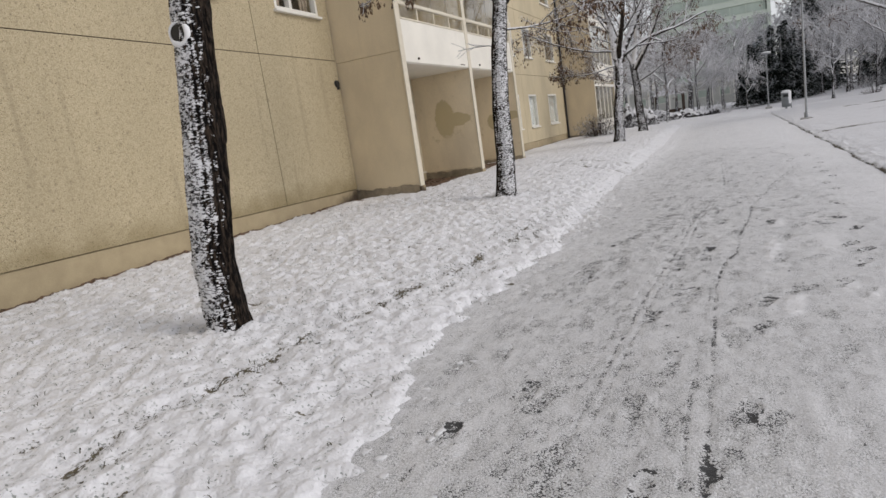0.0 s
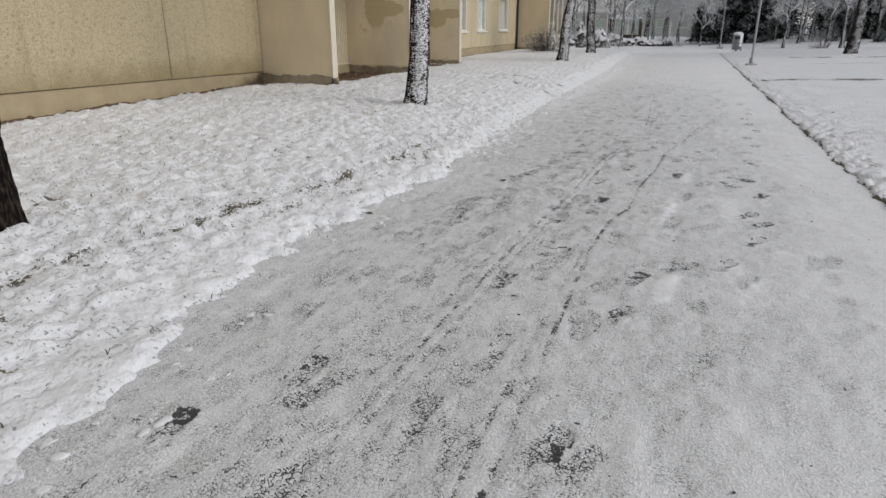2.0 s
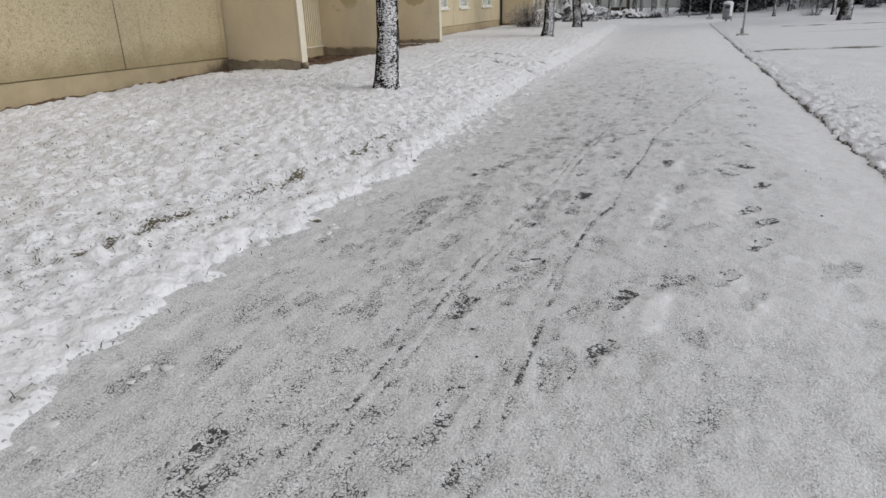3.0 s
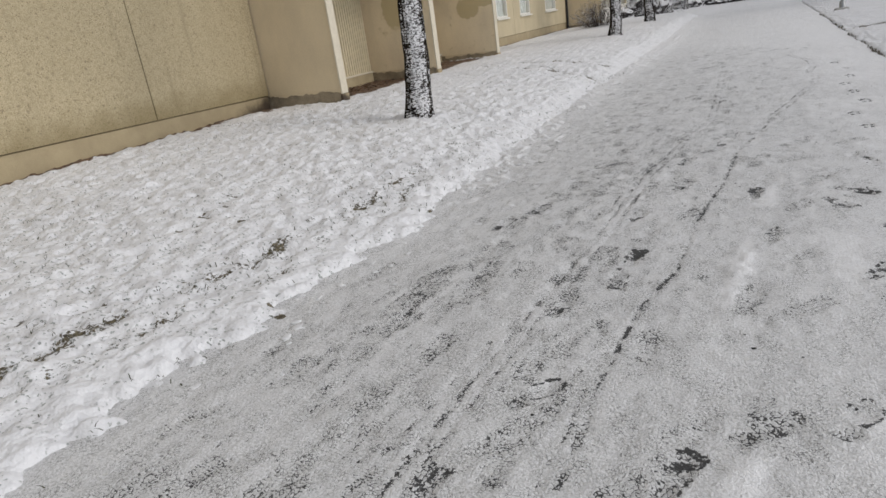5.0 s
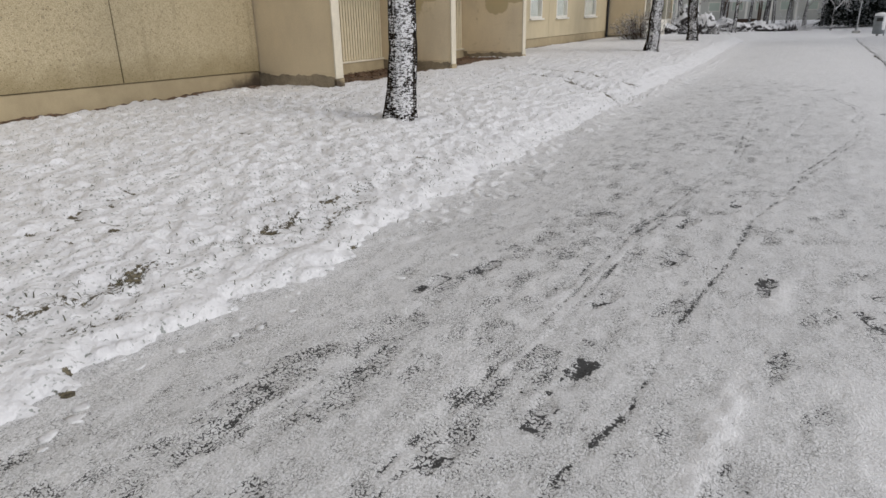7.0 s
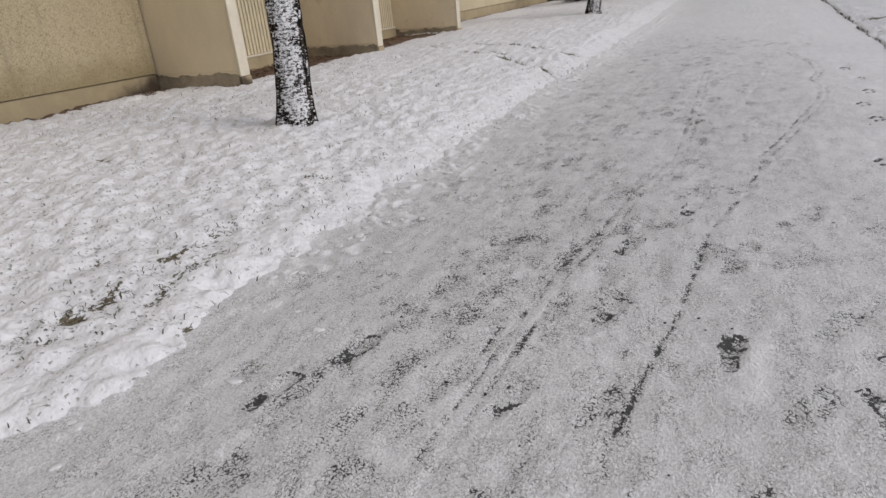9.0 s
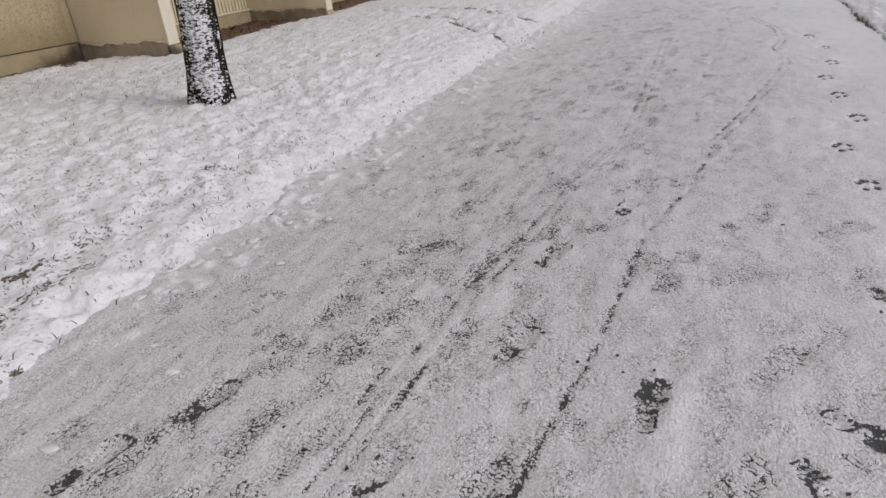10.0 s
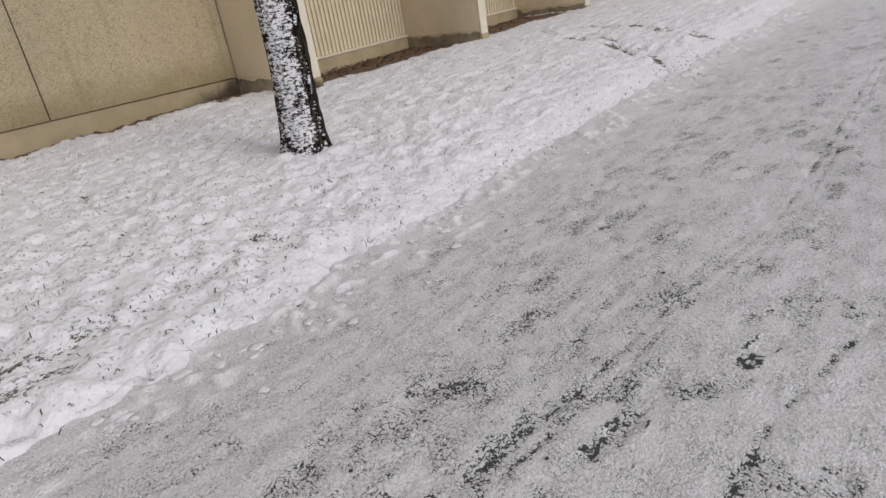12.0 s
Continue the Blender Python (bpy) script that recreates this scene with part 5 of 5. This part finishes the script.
def heap(name, x, y, z, w, d, h, seed, mat, label):
    """An uneven heap of snow lying over low growth."""
    bm = bmesh.new()
    bmesh.ops.create_icosphere(bm, subdivisions=4, radius=1)
    for v in bm.verts:
        k = 1 + 0.28 * noise.noise(v.co * 2.2 + Vector((seed, 0, 0))) + 0.30 * noise.noise(v.co * 6 + Vector((0, seed, 0))) + 0.25 * noise.noise(v.co * 13 + Vector((0, 0, seed)))
        v.co = Vector((v.co.x * w * k + x, v.co.y * d * k + y, max(-0.1, v.co.z) * h * k + z))
    return tagged(part(name, bm, mat, None, "", True), label, "bush")


for k, (x, y, w, h) in enumerate([(-5.9, 43.4, 0.85, 1.3), (-4.95, 43.0, 0.7, 1.0), (-6.8, 42.8, 0.6, 0.6), (-5.0, 54, 0.95, 0.8), (-4.1, 53.6, 0.8, 0.55), (-3.2, 54.4, 0.9, 0.62), (-2.3, 54.8, 0.7, 0.48), (-1.2, 55.2, 0.4, 0.6)]):
    heap("snowy_bush", x, y, 0.15 if y < 50 else 0.0, w, 0.5, h, k * 3.1, M_BUSH, "snow heaped on a low dark bush")


# ---- lamps, bin, pavilion ----
def street_lamp(x, y, z, h, slim=1.0):
    lamp = tagged(empty("street_lamp", x, y, z), "grey steel park lamp with flat snowy head", "lamp")
    tube_part("post", [([(x, y, z - 0.3), (x, y, z + 1.2), (x, y, z + h)], [0.05 * slim, 0.048 * slim, 0.04 * slim])], 14, M_STEEL, lamp)
    tube_part("base_sleeve", [([(x, y, z - 0.2), (x, y, z + 0.25), (x, y, z + 0.27)], [0.085, 0.085, 0.06])], 14, M_STEEL, lamp)
    box_part("foundation", (x - 0.2, x + 0.2, y - 0.2, y + 0.2, z - 0.3, z + 0.07), M_CONCRETE, lamp, "pale concrete footing", 0.03)
    bm = bmesh.new()
    prof = [(0.05, -0.10), (0.10, -0.02), (0.30, 0.02), (0.34, 0.06), (0.30, 0.10), (0.12, 0.15), (0.001, 0.17)]
    rings = [[bm.verts.new((x + q * math.cos(a * math.pi / 12), y + q * math.sin(a * math.pi / 12), z + h + v)) for a in range(24)] for q, v in prof]
    for p, q in zip(rings, rings[1:]):
        for a in range(24):
            bm.faces.new([p[a], p[(a + 1) % 24], q[(a + 1) % 24], q[a]])
    head = part("head", bm, M_STEEL, lamp, "flat round lamp head", True)
    bm = bmesh.new()
    bmesh.ops.create_uvsphere(bm, u_segments=20, v_segments=8, radius=1, matrix=Matrix.Translation((x, y, z + h + 0.115)) @ Matrix.Diagonal((0.30, 0.30, 0.075, 1)))
    part("snow_cap", bm, M_SNOW, head, "cap of snow", True)
    return lamp


street_lamp(2.63, 29.0, 0.06, 4.58, 0.85)
street_lamp(2.37, 50.0, 0.08, 3.55, 0.75)


def litter_bin(x, y, z):
    b = tagged(empty("litter_bin", x, y, z), "grey round litter bin with a cap of snow", "bin")
    tube_part("post", [([(x + 0.26, y, z - 0.2), (x + 0.26, y, z + 0.9)], [0.03, 0.03])], 10, M_STEEL, b)
    tube_part("drum", [([(x, y, z + 0.1), (x, y, z + 0.12), (x, y, z + 0.92), (x, y, z + 0.94)], [0.18, 0.235, 0.25, 0.2])], 24, M_BIN, b)
    # no hole in the drum: a black box stands for the shade inside
    box_part("mouth", (x - 0.15, x + 0.11, y - 0.262, y - 0.2, z + 0.68, z + 0.84), M_BLACK, b, "black plate for the shaded opening", 0.01)
    bm = bmesh.new()
    bmesh.ops.create_uvsphere(bm, u_segments=20, v_segments=8, radius=1, matrix=Matrix.Translation((x + 0.02, y, z + 0.95)) @ Matrix.Diagonal((0.27, 0.27, 0.13, 1)))
    part("snow_cap", bm, M_SNOW, b, "cap of snow", True)
    tube_part("snow_crust", [([(x + 0.05, y, z + 0.22), (x + 0.045, y, z + 0.3), (x + 0.045, y, z + 0.93)], [0.16, 0.22, 0.235])], 24, M_SNOW, b, "snow plastered on one side")
    tube_part("foot", [([(x, y, z - 0.15), (x, y, z + 0.11)], [0.06, 0.06])], 10, M_STEEL, b)


litter_bin(2.95, 43.2, 0.08)

pav = tagged(empty("pavilion", -6.1, 76, 0.2), "small open timber pavilion with a snowy hipped roof", "pavilion")
for dx, dy in ((-1.5, -1.3), (1.5, -1.3), (-1.5, 1.3), (1.5, 1.3)):
    box_part("post", (-6.1 + dx - 0.08, -6.1 + dx + 0.08, 76 + dy - 0.08, 76 + dy + 0.08, -0.1, 2.15), M_WOOD, pav)
bm = bmesh.new()
base = [bm.verts.new((-6.1 + a * 1.9, 76 + b * 1.7, 2.15)) for a, b in ((-1, -1), (1, -1), (1, 1), (-1, 1))]
peak = bm.verts.new((-6.1, 76, 3.1))
bm.faces.new(base[::-1])
for k in range(4):
    bm.faces.new([base[k], base[(k + 1) % 4], peak])
part("roof", bm, M_SNOW, pav, "snow-covered hipped roof")
box_part("bench", (-7.3, -4.9, 76.9, 77.3, 0.35, 0.55), M_WOOD, pav)
box_part("bench_support", (-7.1, -5.1, 77.0, 77.2, -0.1, 0.35), M_WOOD, pav)

# ---- far buildings ----
low = tagged(empty("service_building", 0, 104, 0), "long low pale building with a snowy flat roof", "building")
box_part("wall", (-26, 8, 103, 112, -0.5, 3.3), M_FARWALL, low)
box_part("roof", (-26.4, 8.4, 102.5, 112.4, 3.3, 3.7), M_SNOW, low)
for k in range(11):
    x = -24.5 + k * 2.9
    w = part("window", box(bmesh.new(), x, x + 1.5, 102.93, 103.05, 1.2, 2.4, 0.02), M_WHITE, low)
    box_part("pane", (x + 0.1, x + 1.4, 102.9, 102.94, 1.3, 2.3), M_TOWERGLASS, w, bev=0)

for k in range(10):
    x = -22.6 + k * 2.9
    box_part("porch_post", (x, x + 0.22, 101.2, 101.42, -0.3, 3.3), M_WHITE, low)
box_part("porch_beam", (-24, 6, 101.1, 102.48, 3.3, 3.62), M_WHITE, low)

tower = tagged(empty("tower_block", 0, 150, 0), "tall pale green-grey apartment tower with banded balconies", "building")
TX0, TX1, STOREYS = -14.0, 8.3, 11
box_part("wall", (TX0, TX1, 150, 164, -1, STOREYS * 2.9 + 1), M_TOWER, tower)
box_part("roof", (TX0 - 0.3, TX1 + 0.3, 149.7, 164.3, STOREYS * 2.9 + 1, STOREYS * 2.9 + 1.6), M_TOWER2, tower)
box_part("corner_strip", (TX1 - 0.5, TX1 + 0.15, 148.6, 150.2, -1, STOREYS * 2.9 + 1), M_TOWER2, tower)
for k in range(STOREYS):
    z = k * 2.9 + 1.0
    b = part("balcony", box(bmesh.new(), TX0, TX1 - 0.52, 148.7, 149.98, z - 0.15, z + 1.0, 0.02), M_TOWER2, tower)
    box_part("glazing", (TX0 + 0.2, TX1 - 0.7, 149.2, 149.25, z + 1.0, z + 2.72), M_TOWERGLASS, b, bev=0)
    for q in range(8):
        x = TX0 + 0.3 + q * 2.95
        box_part("mullion", (x, x + 0.14, 149.05, 149.19, z + 1.0, z + 2.74), M_TOWER2, b, bev=0)

# ---- small things ----
def scatter_blades():
    """Bent withered blades, single and in small tufts, thickest along the old worn line."""
    r = random.Random(91)
    vs, ts = [], []
    for n in range(1700):
        y = r.uniform(2.2, 17)
        if n % 5 < 2 and y < 11 and r.random() < 0.75:
            x = float(worn_line(y)) + r.gauss(0, 0.16)
        elif n % 12 == 2:
            x = -2.02 - abs(r.gauss(0, 0.25))
        else:
            x = r.uniform(-8.3, -2.1)
        z = float(lawn_level(np.array([x]), np.array([y]))[0]) - 0.004
        for _ in range(r.choice((1, 1, 1, 2, 3))):
            bx, by = x + r.gauss(0, 0.02), y + r.gauss(0, 0.02)
            a, h, b, w = r.uniform(0, 6.283), r.uniform(0.006, 0.024), r.uniform(0.015, 0.045), r.uniform(0.002, 0.0035)
            c, d = math.cos(a), math.sin(a)
            i = len(vs)
            vs += [(bx - w * d, by + w * c, z), (bx + w * d, by - w * c, z), (bx + b * 0.4 * c + w * d, by + b * 0.4 * d - w * c, z + h), (bx + b * 0.4 * c - w * d, by + b * 0.4 * d + w * c, z + h), (bx + b * 1.3 * c, by + b * 1.3 * d, z + h * 0.9)]
            ts += [(i, i + 1, i + 2), (i, i + 2, i + 3), (i + 3, i + 2, i + 4)]
    return raw_mesh("grass_blades", vs, [], ts)


tagged(link_mesh("grass_blades", scatter_blades(), M_GRASS), "withered grass tips poking through the snow", "grass", kind="stuff")


def lumps(name, r, n, where, size, mat, label, cat, flat=0.5):
    vs, ts = [], []
    bm = bmesh.new()
    bmesh.ops.create_icosphere(bm, subdivisions=2, radius=1)
    base = np.array([v.co[:] for v in bm.verts])
    tri = np.array([[v.index for v in f.verts] for f in bm.faces])
    bm.free()
    for k in range(n):
        x, y, z = where(r)
        s = size * r.uniform(0.35, 1.3)
        nz = 1 + 1.0 * (lattice(base[:, 0] * 3 + k * 7, base[:, 1] * 3 + base[:, 2] * 2, 1.0, k) - 0.5)
        vs.append(base * nz[:, None] * np.array([s * r.uniform(0.8, 1.4), s * r.uniform(0.8, 1.4), s * flat]) + np.array([x, y, z]))
        ts.append(tri + k * len(base))
    return tagged(link_mesh(name, raw_mesh(name, np.concatenate(vs), [], np.concatenate(ts)), mat, None, "", True), label, cat, kind="stuff")


def by_edge(r):
    y = r.uniform(2, 16)
    return float(left_edge(np.array([y]))[0]) + abs(r.gauss(0, 0.20)) - 0.02, y, 0.0


lumps("snow_clods", random.Random(93), 280, by_edge, 0.024, M_CLOD, "small clods of snow spilt onto the path", "snow", 0.22)


def on_path(r):
    return r.uniform(-1.7, 1.7), r.uniform(2, 13), 0.0


lumps("grit", random.Random(94), 130, on_path, 0.006, M_BLACK, "dark grit stones lying on the path", "gravel")


def litter():
    r = random.Random(95)
    vs, qs = [], []
    for k in range(900):
        y = r.uniform(14.1, 18.0) if k < 650 else r.uniform(18.4, 22.2)
        x = -8.6 + abs(r.gauss(0, 0.55))
        z = 0.235 + r.uniform(0, 0.03)
        a, s = r.uniform(0, 6.283), r.uniform(0.02, 0.045)
        c, d = math.cos(a) * s, math.sin(a) * s
        i = len(vs)
        vs += [(x + c, y + d, z), (x - d * 0.6, y + c * 0.6, z + r.uniform(0, 0.02)), (x - c, y - d, z), (x + d * 0.6, y - c * 0.6, z + r.uniform(0, 0.02))]
        qs.append((i, i + 1, i + 2, i + 3))
    return raw_mesh("fallen_leaves", vs, qs)


tagged(link_mesh("fallen_leaves", litter(), M_LEAF), "brown leaf litter in the sheltered doorways", "leaves", kind="stuff")
